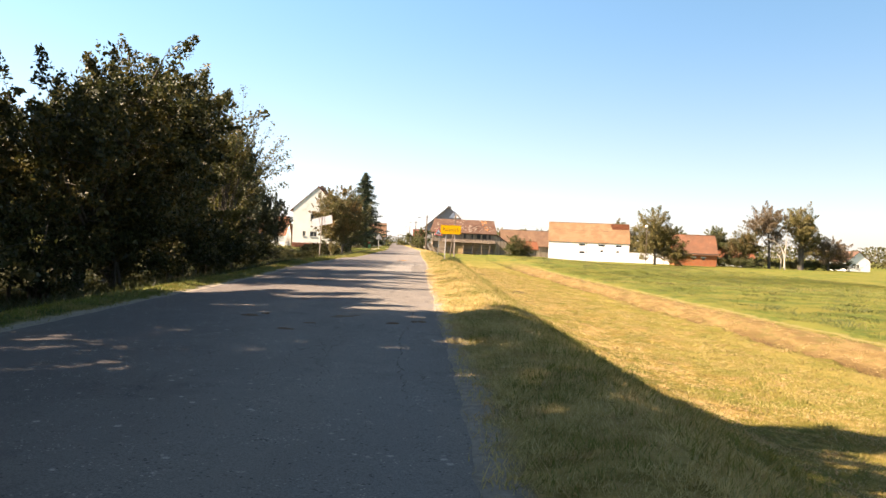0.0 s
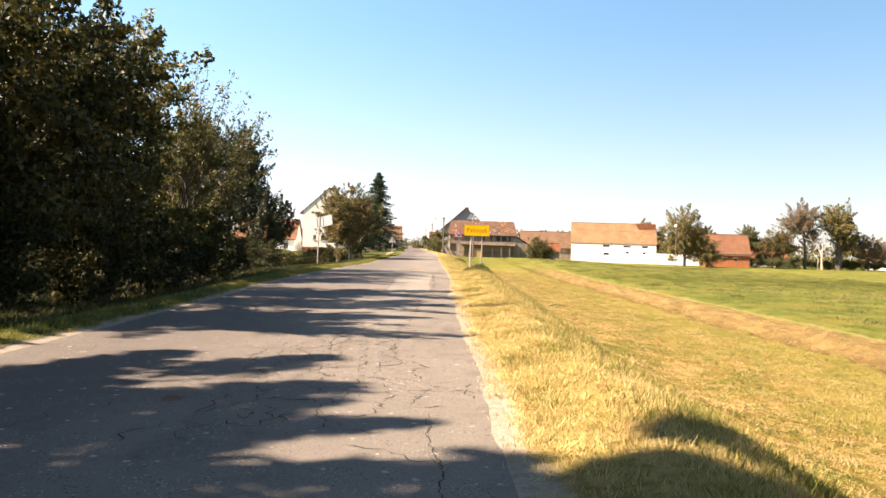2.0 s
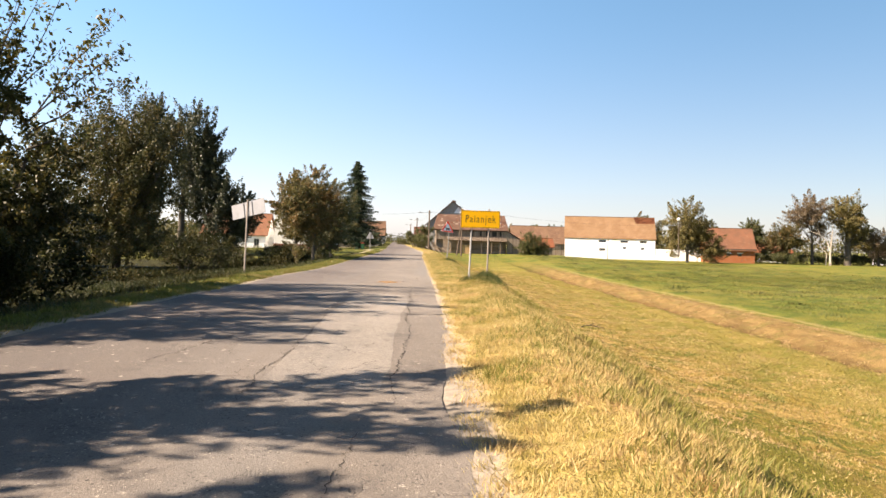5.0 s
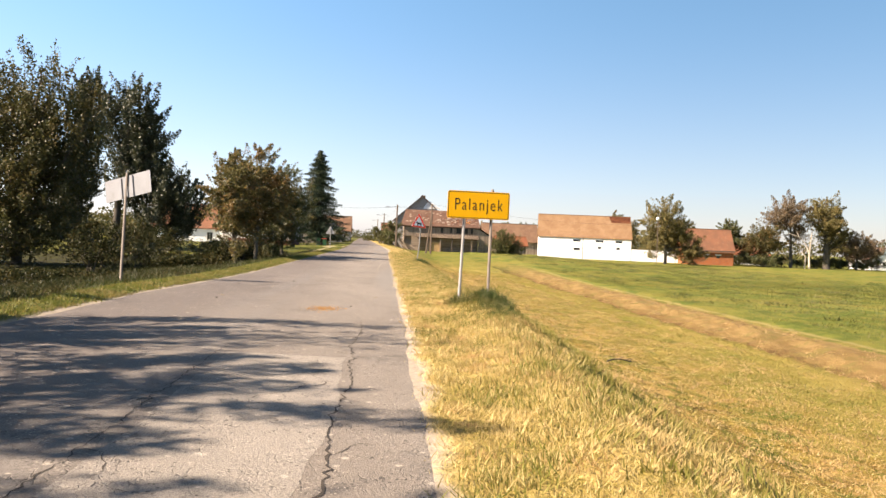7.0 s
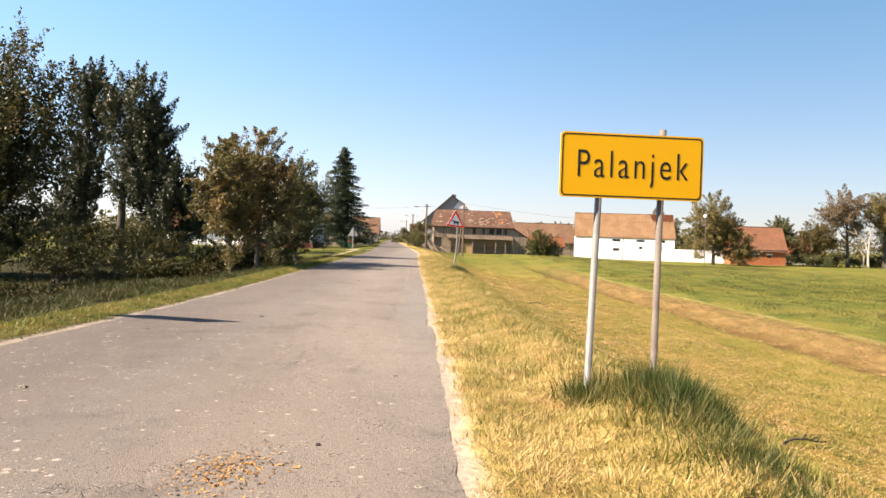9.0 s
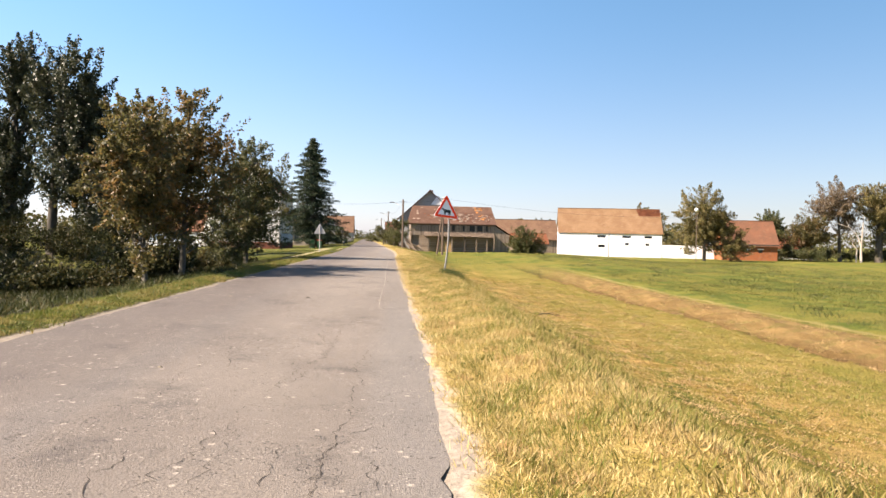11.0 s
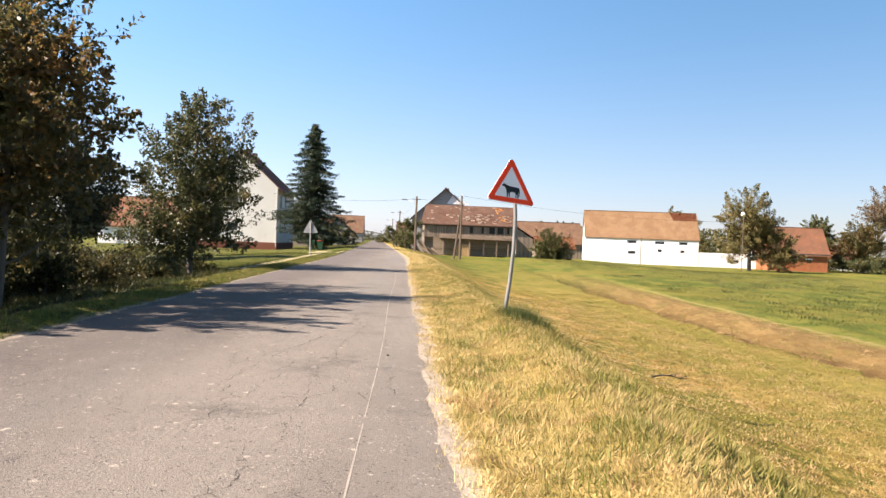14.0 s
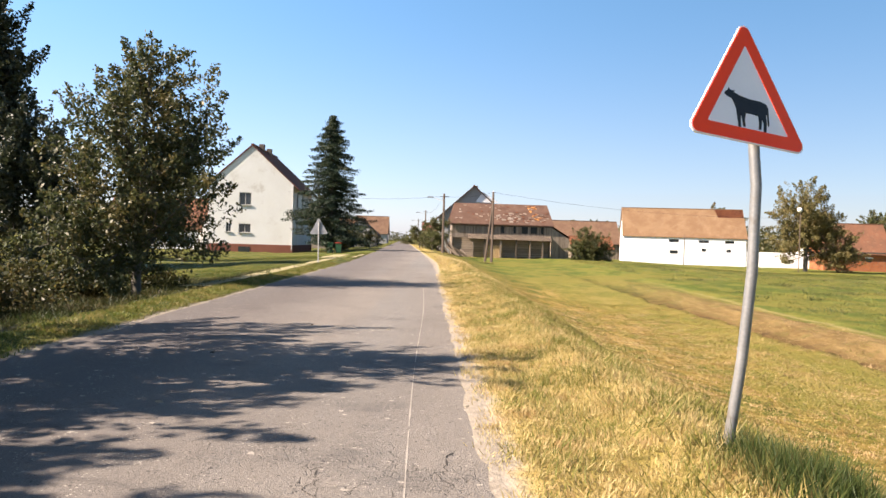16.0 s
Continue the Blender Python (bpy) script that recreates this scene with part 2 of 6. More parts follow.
def asphalt_material(name, a, b, speck):
    n = Nodes(name)
    x, y, z = n.xyz()
    big = n.noise(0.35, 5.0, 0.6, stretch=(1.0, 0.35, 1.0))
    col = n.mix(n.ramp(big, 0.36, 0.64), a, b)
    patch = n.noise(0.9, 6.0, 0.7)
    col = n.mix(n.math("MULTIPLY", n.ramp(patch, 0.52, 0.74), 0.6), col, (0.055, 0.05, 0.0475))
    wheel = n.noise(0.5, 3.0, 0.5, stretch=(1.6, 0.06, 1.0))
    col = n.mix(n.math("MULTIPLY", n.ramp(wheel, 0.46, 0.66), 0.65), col, (0.20, 0.185, 0.17))
    # darker and browner towards the left side of the road
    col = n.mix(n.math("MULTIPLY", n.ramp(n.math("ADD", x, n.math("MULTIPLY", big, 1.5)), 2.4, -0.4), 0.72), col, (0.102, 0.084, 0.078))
    vor = n.add("ShaderNodeTexVoronoi", Scale=9.0, Vector=n.pos)
    col = n.mix(n.math("MULTIPLY", n.ramp(vor.outputs["Distance"], 0.24, 0.12), n.ramp(n.noise(5.0, 3.0), 0.52, 0.60)), col, speck)
    pits = n.add("ShaderNodeTexVoronoi", Scale=26.0, Vector=n.pos)
    col = n.mix(n.math("MULTIPLY", n.ramp(pits.outputs["Distance"], 0.30, 0.16), n.ramp(n.noise(7.0, 3.0), 0.46, 0.60)), col, (0.07, 0.06, 0.052))
    grit = n.add("ShaderNodeTexVoronoi", Scale=34.0, Vector=n.pos)
    col = n.mix(n.math("MULTIPLY", n.ramp(grit.outputs["Distance"], 0.28, 0.14), n.ramp(n.noise(3.0, 4.0), 0.45, 0.62)), col, speck)
    warp = n.t.nodes.new("ShaderNodeVectorMath")
    warp.operation = "ADD"
    wob = n.add("ShaderNodeTexNoise", Scale=3.0, Detail=4.0, Vector=n.pos)
    n.put(warp.inputs[0], n.pos)
    n.put(warp.inputs[1], wob.outputs["Color"])
    craze = n.add("ShaderNodeTexVoronoi", Scale=2.6, Vector=warp.outputs[0])
    craze.feature = "DISTANCE_TO_EDGE"
    crazed = n.math("MULTIPLY", n.ramp(craze.outputs["Distance"], 0.022, 0.006), n.ramp(n.noise(0.45, 4.0, 0.6), 0.50, 0.60))
    col = n.mix(n.math("MULTIPLY", crazed, 0.4), col, (0.05, 0.042, 0.036))
    fine = n.noise(95.0, 3.0, 0.7)
    col = n.mix(n.math("MULTIPLY", n.ramp(fine, 0.40, 0.66), 0.5), col, (0.05, 0.0475, 0.045))
    h = n.math("SUBTRACT", n.math("ADD", fine, n.math("MULTIPLY", n.noise(24.0, 4.0, 0.7), 0.8)), crazed)
    return n.finish(col, 0.85, n.bump(h, 0.7, 0.012), 0.0, 0.3)


def roof_material(name, a, b, c, course=0.33):
    """Clay tiles in courses, weathered at two scales."""
    n = Nodes(name)
    tc = n.t.nodes.new("ShaderNodeTexCoord").outputs["Object"]
    x, y, z = n.xyz(tc)
    rows = n.math("FRACT", n.math("DIVIDE", z, course * 0.55))
    cols = n.math("FRACT", n.math("DIVIDE", n.math("ADD", x, y), 0.22))
    blot = n.noise(0.55, 6.0, 0.7, vec=tc)
    col = n.mix(n.ramp(blot, 0.36, 0.62), a, b)
    cell = n.add("ShaderNodeTexVoronoi", Scale=3.4, Vector=tc)
    col = n.mix(n.math("MULTIPLY", n.ramp(cell.outputs["Color"], 0.76, 0.90), 0.45), col, c)
    col = n.mix(n.math("MULTIPLY", n.ramp(rows, 0.75, 0.98), 0.6), col, (0.08, 0.05, 0.04))
    h = n.math("ADD", rows, n.math("MULTIPLY", n.math("SINE", n.math("MULTIPLY", cols, 6.283)), 0.35))
    return n.finish(col, 0.85, n.bump(h, 0.6, 0.03), 0.0, 0.2)


def brick_material(name):
    n = Nodes(name)
    tc = n.t.nodes.new("ShaderNodeTexCoord").outputs["Object"]
    x, y, z = n.xyz(tc)
    cmb = n.t.nodes.new("ShaderNodeCombineXYZ")
    n.put(cmb.inputs[0], n.math("ADD", x, y))
    n.put(cmb.inputs[1], z)
    b = n.add("ShaderNodeTexBrick", Color1=(0.40, 0.125, 0.04), Color2=(0.31, 0.09, 0.032), Mortar=(0.24, 0.16, 0.11), Scale=1.0, Vector=cmb.outputs[0])
    b.inputs["Brick Width"].default_value, b.inputs["Row Height"].default_value, b.inputs["Mortar Size"].default_value = 0.26, 0.075, 0.008
    col = n.mix(n.math("MULTIPLY", n.ramp(n.noise(0.9, 5.0), 0.45, 0.7), 0.5), b.outputs[0], (0.14, 0.045, 0.022))
    return n.finish(col, 0.9, n.bump(b.outputs["Fac"], -0.5, 0.01), 0.0, 0.2)


def plank_material(name, a, b, c, width=0.2, upright=True):
    """Grey weathered boards, each of its own tint."""
    n = Nodes(name)
    tc = n.t.nodes.new("ShaderNodeTexCoord").outputs["Object"]
    x, y, z = n.xyz(tc)
    along = n.math("DIVIDE", n.math("ADD", x, y) if upright else z, width)
    board = n.add("ShaderNodeTexWhiteNoise")
    board.noise_dimensions = "1D"
    n.put(board.inputs["W"], n.math("FLOOR", along))
    col = n.mix(board.outputs["Value"], a, b)
    grain = n.noise(3.0, 5.0, 0.7, vec=tc, stretch=(9.0, 9.0, 0.7) if upright else (0.7, 0.7, 9.0))
    col = n.mix(n.ramp(grain, 0.48, 0.72), col, c)
    gap = n.math("FRACT", along)
    col = n.mix(n.ramp(gap, 0.90, 0.97), col, (0.03, 0.025, 0.02))
    return n.finish(col, 0.9, n.bump(n.math("ADD", n.ramp(gap, 0.98, 0.88), n.math("MULTIPLY", grain, 0.4)), 0.7, 0.015), 0.0, 0.15)


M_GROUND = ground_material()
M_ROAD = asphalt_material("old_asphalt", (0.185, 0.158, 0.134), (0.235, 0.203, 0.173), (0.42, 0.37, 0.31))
M_PATCH = asphalt_material("light_patch_asphalt", (0.262, 0.232, 0.2), (0.308, 0.274, 0.238), (0.42, 0.372, 0.315))
M_CRACK = worn("crack_dirt", (0.035, 0.03, 0.027), (0.06, 0.05, 0.04), 8.0, 60.0, 1.0)
M_GRAVEL = worn("pale_gravel", (0.2, 0.17, 0.125), (0.28, 0.24, 0.18), 1.2, 60.0, 0.95, 0.8, 0.02, c=(0.14, 0.125, 0.07))
M_PATH = worn("trodden_grassy_path", (0.25, 0.21, 0.10), (0.33, 0.28, 0.15), 1.2, 40.0, 0.95, 0.6, 0.02, c=(0.17, 0.15, 0.05))
M_CHALK = worn("faded_paint", (0.27, 0.235, 0.20), (0.36, 0.32, 0.275), 3.0, 60.0, 0.9, 0.4)
M_DUNG = worn("dried_dung", (0.125, 0.075, 0.045), (0.18, 0.115, 0.07), 6.0, 50.0, 1.0, 0.9, 0.02)
M_RUST = worn("rusty_crumbs", (0.46, 0.25, 0.09), (0.36, 0.19, 0.07), 6.0, 50.0, 1.0, 0.9, 0.02)
M_YELLOW = worn("yellow_sheeting", (0.97, 0.50, 0.003), (0.95, 0.48, 0.003), 2.0, 40.0, 0.35, 0.02)
M_BLACK = worn("black_film", (0.012, 0.012, 0.012), (0.02, 0.02, 0.02), 3.0, 40.0, 0.4, 0.02)
M_WHITE = worn("white_sheeting", (0.93, 0.93, 0.93), (0.90, 0.90, 0.91), 2.0, 40.0, 0.35, 0.02)
M_RED = worn("red_sheeting", (0.97, 0.065, 0.004), (0.94, 0.058, 0.004), 2.0, 40.0, 0.35, 0.02)
M_STEEL = worn("galvanised_steel", (0.19, 0.187, 0.182), (0.26, 0.257, 0.25), 4.0, 50.0, 0.5, 0.08, 0.004, 0.35, 0.5, (0.15, 0.125, 0.10))
M_ALU = worn("aluminium_back", (0.225, 0.228, 0.24), (0.27, 0.272, 0.285), 2.0, 40.0, 0.55, 0.05, 0.004, 0.25, 0.4, (0.22, 0.22, 0.225))
M_PLASTER = worn("white_plaster", (0.666, 0.648, 0.603), (0.72, 0.711, 0.675), 0.5, 12.0, 0.9, 0.15, c=(0.54, 0.504, 0.45))
M_LIME = worn("lime_washed_wall", (0.84, 0.84, 0.84), (0.80, 0.80, 0.80), 0.6, 14.0, 0.9, 0.15, c=(0.74, 0.73, 0.70))
M_PLINTH = worn("red_brown_plinth", (0.18, 0.066, 0.042), (0.216, 0.084, 0.054), 0.8, 18.0, 0.9, 0.2, c=(0.132, 0.054, 0.036))
M_TANWALL = worn("tan_plaster", (0.26, 0.21, 0.16), (0.32, 0.27, 0.21), 0.6, 12.0, 0.9, 0.15, c=(0.20, 0.16, 0.12))
M_GREYWALL = worn("grey_plaster", (0.30, 0.29, 0.28), (0.36, 0.35, 0.33), 0.6, 12.0, 0.9, 0.15, c=(0.24, 0.22, 0.20))
M_GLASS = worn("dark_window", (0.025, 0.03, 0.035), (0.04, 0.045, 0.05), 1.0, 10.0, 0.08, 0.01, spec=0.6)
M_FRAME = worn("grey_window_frame", (0.312, 0.3, 0.276), (0.36, 0.348, 0.324), 2.0, 30.0, 0.6, 0.05)
M_DARKWOOD = worn("dark_timber", (0.055, 0.042, 0.034), (0.10, 0.08, 0.065), 1.5, 20.0, 0.85, 0.3, c=(0.15, 0.12, 0.10))
M_POLE = worn("tarred_pole_wood", (0.06, 0.042, 0.03), (0.102, 0.075, 0.054), 2.0, 24.0, 0.9, 0.4, stretch=(6.0, 6.0, 0.6))
M_BOARDS = plank_material("weathered_boards", (0.19, 0.145, 0.11), (0.34, 0.27, 0.21), (0.12, 0.09, 0.07), 0.2)
M_BEAMS = plank_material("log_wall", (0.27, 0.205, 0.155), (0.39, 0.31, 0.24), (0.15, 0.11, 0.085), 0.32, False)
M_FRESH = plank_material("new_boards", (0.46, 0.30, 0.15), (0.54, 0.37, 0.20), (0.40, 0.25, 0.12), 0.25)
M_TILE_OLD = roof_material("old_barn_tiles", (0.095, 0.050, 0.035), (0.130, 0.074, 0.052), (0.20, 0.14, 0.105))
M_TILE_DULL = roof_material("dull_farm_tiles", (0.135, 0.075, 0.048), (0.175, 0.105, 0.065), (0.23, 0.16, 0.11))
M_TILE_SHED = roof_material("shed_tiles", (0.20, 0.088, 0.05), (0.155, 0.075, 0.045), (0.26, 0.15, 0.09))
M_TILE_TAN = roof_material("tan_tiles", (0.245, 0.15, 0.082), (0.20, 0.115, 0.06), (0.28, 0.185, 0.11))
M_TILE_RED = roof_material("red_tiles", (0.204, 0.072, 0.033), (0.162, 0.057, 0.03), (0.24, 0.102, 0.048))
M_TILE_BROWN = roof_material("brown_tiles", (0.135, 0.05, 0.034), (0.165, 0.066, 0.045), (0.19, 0.09, 0.06))
M_TILE_BRIGHT = worn("fresh_orange_tiles", (0.55, 0.24, 0.07), (0.62, 0.30, 0.10), 2.0, 12.0, 0.85)
M_TILE_PALE = worn("lichen_pale_tiles", (0.34, 0.27, 0.22), (0.46, 0.38, 0.31), 2.0, 12.0, 0.9)
M_BRICK = brick_material("red_brick")
M_CHIMNEY = worn("chimney_render", (0.09, 0.07, 0.06), (0.14, 0.11, 0.09), 2.0, 20.0, 0.9)
M_BARK = worn("bark", (0.06, 0.051, 0.039), (0.102, 0.087, 0.069), 3.0, 26.0, 0.95, 0.8, 0.02, stretch=(4.0, 4.0, 0.8))
M_MIDBARK = worn("grey_bark", (0.085, 0.075, 0.06), (0.14, 0.125, 0.10), 3.0, 26.0, 0.95, 0.6, 0.02, stretch=(3.0, 3.0, 0.8))
M_OLDPOST = worn("dull_rusty_post", (0.12, 0.10, 0.085), (0.19, 0.165, 0.14), 4.0, 50.0, 0.7, 0.1, 0.004, 0.2, 0.4, (0.10, 0.07, 0.05))
M_BAREWOOD = worn("bare_dead_wood", (0.30, 0.26, 0.21), (0.40, 0.35, 0.29), 2.0, 20.0, 0.9, 0.4, stretch=(3.0, 3.0, 0.6))
# the two paler tints also carry the brightness of sunlit leaf clusters
M_LEAF_DARK = leafy("walnut_leaves", (0.020, 0.026, 0.008), (0.066, 0.068, 0.020), (0.11, 0.088, 0.024), 0.32, gloss=0.32)
M_LEAF_MIX = leafy("autumn_leaves", (0.044, 0.048, 0.016), (0.090, 0.086, 0.028), (0.115, 0.088, 0.030), 0.35, gloss=0.35)
M_LEAF_WALNUT = leafy("green_walnut_leaves", (0.042, 0.054, 0.019), (0.100, 0.106, 0.036), (0.145, 0.118, 0.042), 0.30, gloss=0.4)
M_LEAF_BRONZE = leafy("bronze_leaves", (0.066, 0.068, 0.024), (0.17, 0.142, 0.05), (0.22, 0.132, 0.045), 0.5, gloss=0.5)
# olive-tan leaves of far trees, paled in colour for distance haze
M_LEAF_OLIVE = leafy("haze_paled_olive_leaves", (0.12, 0.108, 0.042), (0.21, 0.175, 0.07), (0.25, 0.185, 0.075), 0.32)
M_LEAF_POPLAR = leafy("poplar_leaves", (0.024, 0.032, 0.015), (0.054, 0.063, 0.029), (0.068, 0.066, 0.028), 0.25, gloss=0.5)
M_LEAF_BUSH = leafy("bush_leaves", (0.02625, 0.0375, 0.009), (0.05625, 0.07125, 0.0165), (0.0825, 0.075, 0.01875), 0.25)
# leaf copy darkened and dulled so that undergrowth reads as shaded
M_LEAF_SHADE = leafy("shade_darkened_leaves", (0.016, 0.020, 0.007), (0.038, 0.042, 0.013), (0.06, 0.048, 0.015), 0.2, gloss=0.08)
M_LEAF_YOUNG = leafy("young_yellowing_leaves", (0.058, 0.066, 0.020), (0.13, 0.122, 0.036), (0.17, 0.13, 0.04), 0.4, gloss=0.3)
M_LEAF_GARDEN = leafy("garden_leaves", (0.055, 0.065, 0.024), (0.115, 0.12, 0.044), (0.145, 0.125, 0.05), 0.3)
M_LEAF_GREY = leafy("thin_autumn_leaves", (0.14, 0.108, 0.072), (0.21, 0.16, 0.105), (0.22, 0.145, 0.08), 0.3)
M_NEEDLE = leafy("spruce_needles", (0.0184, 0.0322, 0.0207), (0.0368, 0.0552, 0.0299), (0.046, 0.0575, 0.023), 0.1)
M_BLADE_DRY = leafy("dry_grass_blades", (0.60, 0.46, 0.22), (0.37, 0.305, 0.105), (0.43, 0.285, 0.13), 0.3, 2.2)
M_BLADE_MOWN = leafy("mown_grass_blades", (0.30, 0.245, 0.075), (0.135, 0.15, 0.03), (0.42, 0.285, 0.14), 0.3, 0.6, 0.50)
M_BLADE_SWARD = leafy("pale_sward_blades", (0.20, 0.178, 0.038), (0.26, 0.205, 0.058), (0.31, 0.22, 0.075), 0.3, 0.8, 0.54)
M_BLADE_GREEN = leafy("green_grass_blades", (0.10, 0.135, 0.025), (0.17, 0.18, 0.04), (0.23, 0.20, 0.065), 0.35)
M_BLADE_TUFT = leafy("uncut_grass_blades", (0.035, 0.058, 0.014), (0.08, 0.10, 0.028), (0.17, 0.15, 0.05), 0.3, 2.5)
M_BLADE_MEADOW = leafy("meadow_blades", (0.105, 0.125, 0.028), (0.175, 0.172, 0.042), (0.23, 0.185, 0.06), 0.4, 0.35)
M_BLADE_LEFT = leafy("roadside_grass_blades", (0.10, 0.13, 0.022), (0.19, 0.185, 0.042), (0.27, 0.21, 0.07), 0.35, 1.2, 0.58)
M_BLADE_WEED = leafy("meadow_weed_blades", (0.065, 0.085, 0.026), (0.12, 0.13, 0.042), (0.16, 0.14, 0.055), 0.35, 0.4)
M_BLADE_BANK = leafy("verge_weed_blades", (0.04, 0.055, 0.012), (0.085, 0.095, 0.024), (0.12, 0.10, 0.035), 0.3)
M_BLADE_SLOPE = leafy("bank_grass_blades", (0.16, 0.165, 0.036), (0.28, 0.235, 0.065), (0.38, 0.28, 0.11), 0.35, 1.1, 0.56)
M_BLADE_VERGE = leafy("verge_green_blades", (0.12, 0.145, 0.028), (0.24, 0.225, 0.055), (0.34, 0.27, 0.09), 0.35, 1.4)
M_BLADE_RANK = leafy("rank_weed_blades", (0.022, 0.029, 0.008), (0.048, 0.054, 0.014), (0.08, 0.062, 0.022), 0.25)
M_BIN = worn("green_bin_plastic", (0.03, 0.10, 0.05), (0.045, 0.13, 0.06), 2.0, 30.0, 0.5, 0.03)
M_BIN_LID = worn("red_bin_lid", (0.35, 0.05, 0.035), (0.42, 0.07, 0.045), 2.0, 30.0, 0.5, 0.03)
M_CABLE = worn("cable_black", (0.02, 0.02, 0.02), (0.03, 0.03, 0.03), 2.0, 30.0, 0.7)
M_LAMPGLASS = worn("white_lamp_globe", (0.78, 0.78, 0.76), (0.82, 0.82, 0.80), 2.0, 30.0, 0.3, 0.02)


# ---- mesh kit ----
def mesh_np(name, verts, faces, material, smooth=False):
    """A mesh from arrays of corners and of equal-sided faces."""
    verts, faces = np.asarray(verts, np.float32), np.asarray(faces, np.int32)
    me = bpy.data.meshes.new(name)
    k = faces.shape[1]
    me.vertices.add(len(verts))
    me.vertices.foreach_set("co", verts.ravel())
    me.loops.add(faces.size)
    me.loops.foreach_set("vertex_index", faces.ravel())
    me.polygons.add(len(faces))
    me.polygons.foreach_set("loop_start", np.arange(0, faces.size, k, dtype=np.int32))
    me.polygons.foreach_set("loop_total", np.full(len(faces), k, np.int32))
    if smooth:
        me.polygons.foreach_set("use_smooth", np.ones(len(faces), bool))
    me.update(calc_edges=True)
    me.materials.append(material)
    return me


def part(name, shape, material, parent=None, label=""):
    """Links a bmesh or a mesh as one object, under its thing when there is one."""
    if isinstance(shape, bmesh.types.BMesh):
        me = bpy.data.meshes.new(name)
        bmesh.ops.recalc_face_normals(shape, faces=shape.faces)
        shape.to_mesh(me)
        shape.free()
        me.materials.append(material)
    else:
        me = shape
    ob = new(name, me)
    if parent:
        ob.parent = parent
    return tagged(ob, label)


def thing(name, at, label, category, group="", turn=0.0):
    ob = new(name)
    ob.empty_display_size = 0.3
    ob.matrix_basis = pose(*at, 0, 0, turn)
    return tagged(ob, label, category, group)


def box(bm, lo, hi, bevel=0.0):
    vs = [bm.verts.new((x, y, z)) for z in (lo[2], hi[2]) for y in (lo[1], hi[1]) for x in (lo[0], hi[0])]
    fs = [bm.faces.new([vs[i] for i in f]) for f in ((0, 2, 3, 1), (4, 5, 7, 6), (0, 1, 5, 4), (2, 6, 7, 3), (0, 4, 6, 2), (1, 3, 7, 5))]
    if bevel:
        edges = list({e for f in fs for e in f.edges})
        bmesh.ops.bevel(bm, geom=edges, offset=bevel, segments=2, profile=0.5, affect="EDGES")
    return bm


def bx(lo, hi, bevel=0.0):
    return box(bmesh.new(), lo, hi, bevel)


def tube(points, radii, sides=8, cap=True):
    """Corners and quads of a tube along a line of points."""
    p = np.asarray(points, float)
    r = np.broadcast_to(np.asarray(radii, float), (len(p),))
    d = np.gradient(p, axis=0)
    d /= np.linalg.norm(d, axis=1)[:, None] + 1e-9
    ref = np.where(np.abs(d[:, 2:3]) > 0.9, np.array([[1.0, 0, 0]]), np.array([[0, 0, 1.0]]))
    u = np.cross(d, ref)
    u /= np.linalg.norm(u, axis=1)[:, None] + 1e-9
    w = np.cross(d, u)
    a = np.linspace(0, 2 * np.pi, sides, endpoint=False)
    ring = p[:, None] + r[:, None, None] * (np.cos(a)[None, :, None] * u[:, None] + np.sin(a)[None, :, None] * w[:, None])
    i, j = np.meshgrid(np.arange(len(p) - 1), np.arange(sides), indexing="ij")
    k = (j + 1) % sides
    f = np.stack([i * sides + j, i * sides + k, (i + 1) * sides + k, (i + 1) * sides + j], -1).reshape(-1, 4)
    v = ring.reshape(-1, 3)
    if cap:
        n = len(v)
        v = np.vstack([v, p[:1], p[-1:]])
        base = (len(p) - 1) * sides
        for c, off in ((n, 0), (n + 1, base)):
            h = [[c, off + s, off + (s + 1) % sides, off + (s + 2) % sides] for s in range(0, sides - 1, 2)]
            f = np.vstack([f, np.array(h)])
    return v, f


def joined(pieces):
    vs, fs, n = [], [], 0
    for v, f in pieces:
        vs.append(v)
        fs.append(np.asarray(f) + n)
        n += len(v)
    return np.vstack(vs), np.vstack(fs)


def rod(name, a, b, r, material, parent, sides=10, label="", r2=None):
    v, f = tube([a, b], [r, r if r2 is None else r2], sides)
    return part(name, mesh_np(name, v, f, material, False), material, parent, label)


def plate(outline, thick):
    """A flat plate with that outline in x and z, its front at y = 0, its back at y = thick."""
    bm = bmesh.new()
    front = [bm.verts.new((x, 0, z)) for x, z in outline]
    back = [bm.verts.new((x, thick, z)) for x, z in outline]
    bm.faces.new(front)
    bm.faces.new(back[::-1])
    n = len(outline)
    for i in range(n):
        bm.faces.new((front[i], back[i], back[(i + 1) % n], front[(i + 1) % n]))
    return bm


def ring_plate(outer, inner, thick):
    """A frame between two outlines of the same count."""
    bm = bmesh.new()
    n = len(outer)
    rows = [[bm.verts.new((x, y, z)) for x, z in o] for o, y in ((outer, 0), (inner, 0), (inner, thick), (outer, thick))]
    for a, b in ((0, 1), (1, 2), (2, 3), (3, 0)):
        for i in range(n):
            j = (i + 1) % n
            bm.faces.new((rows[a][i], rows[a][j], rows[b][j], rows[b][i]))
    return bm


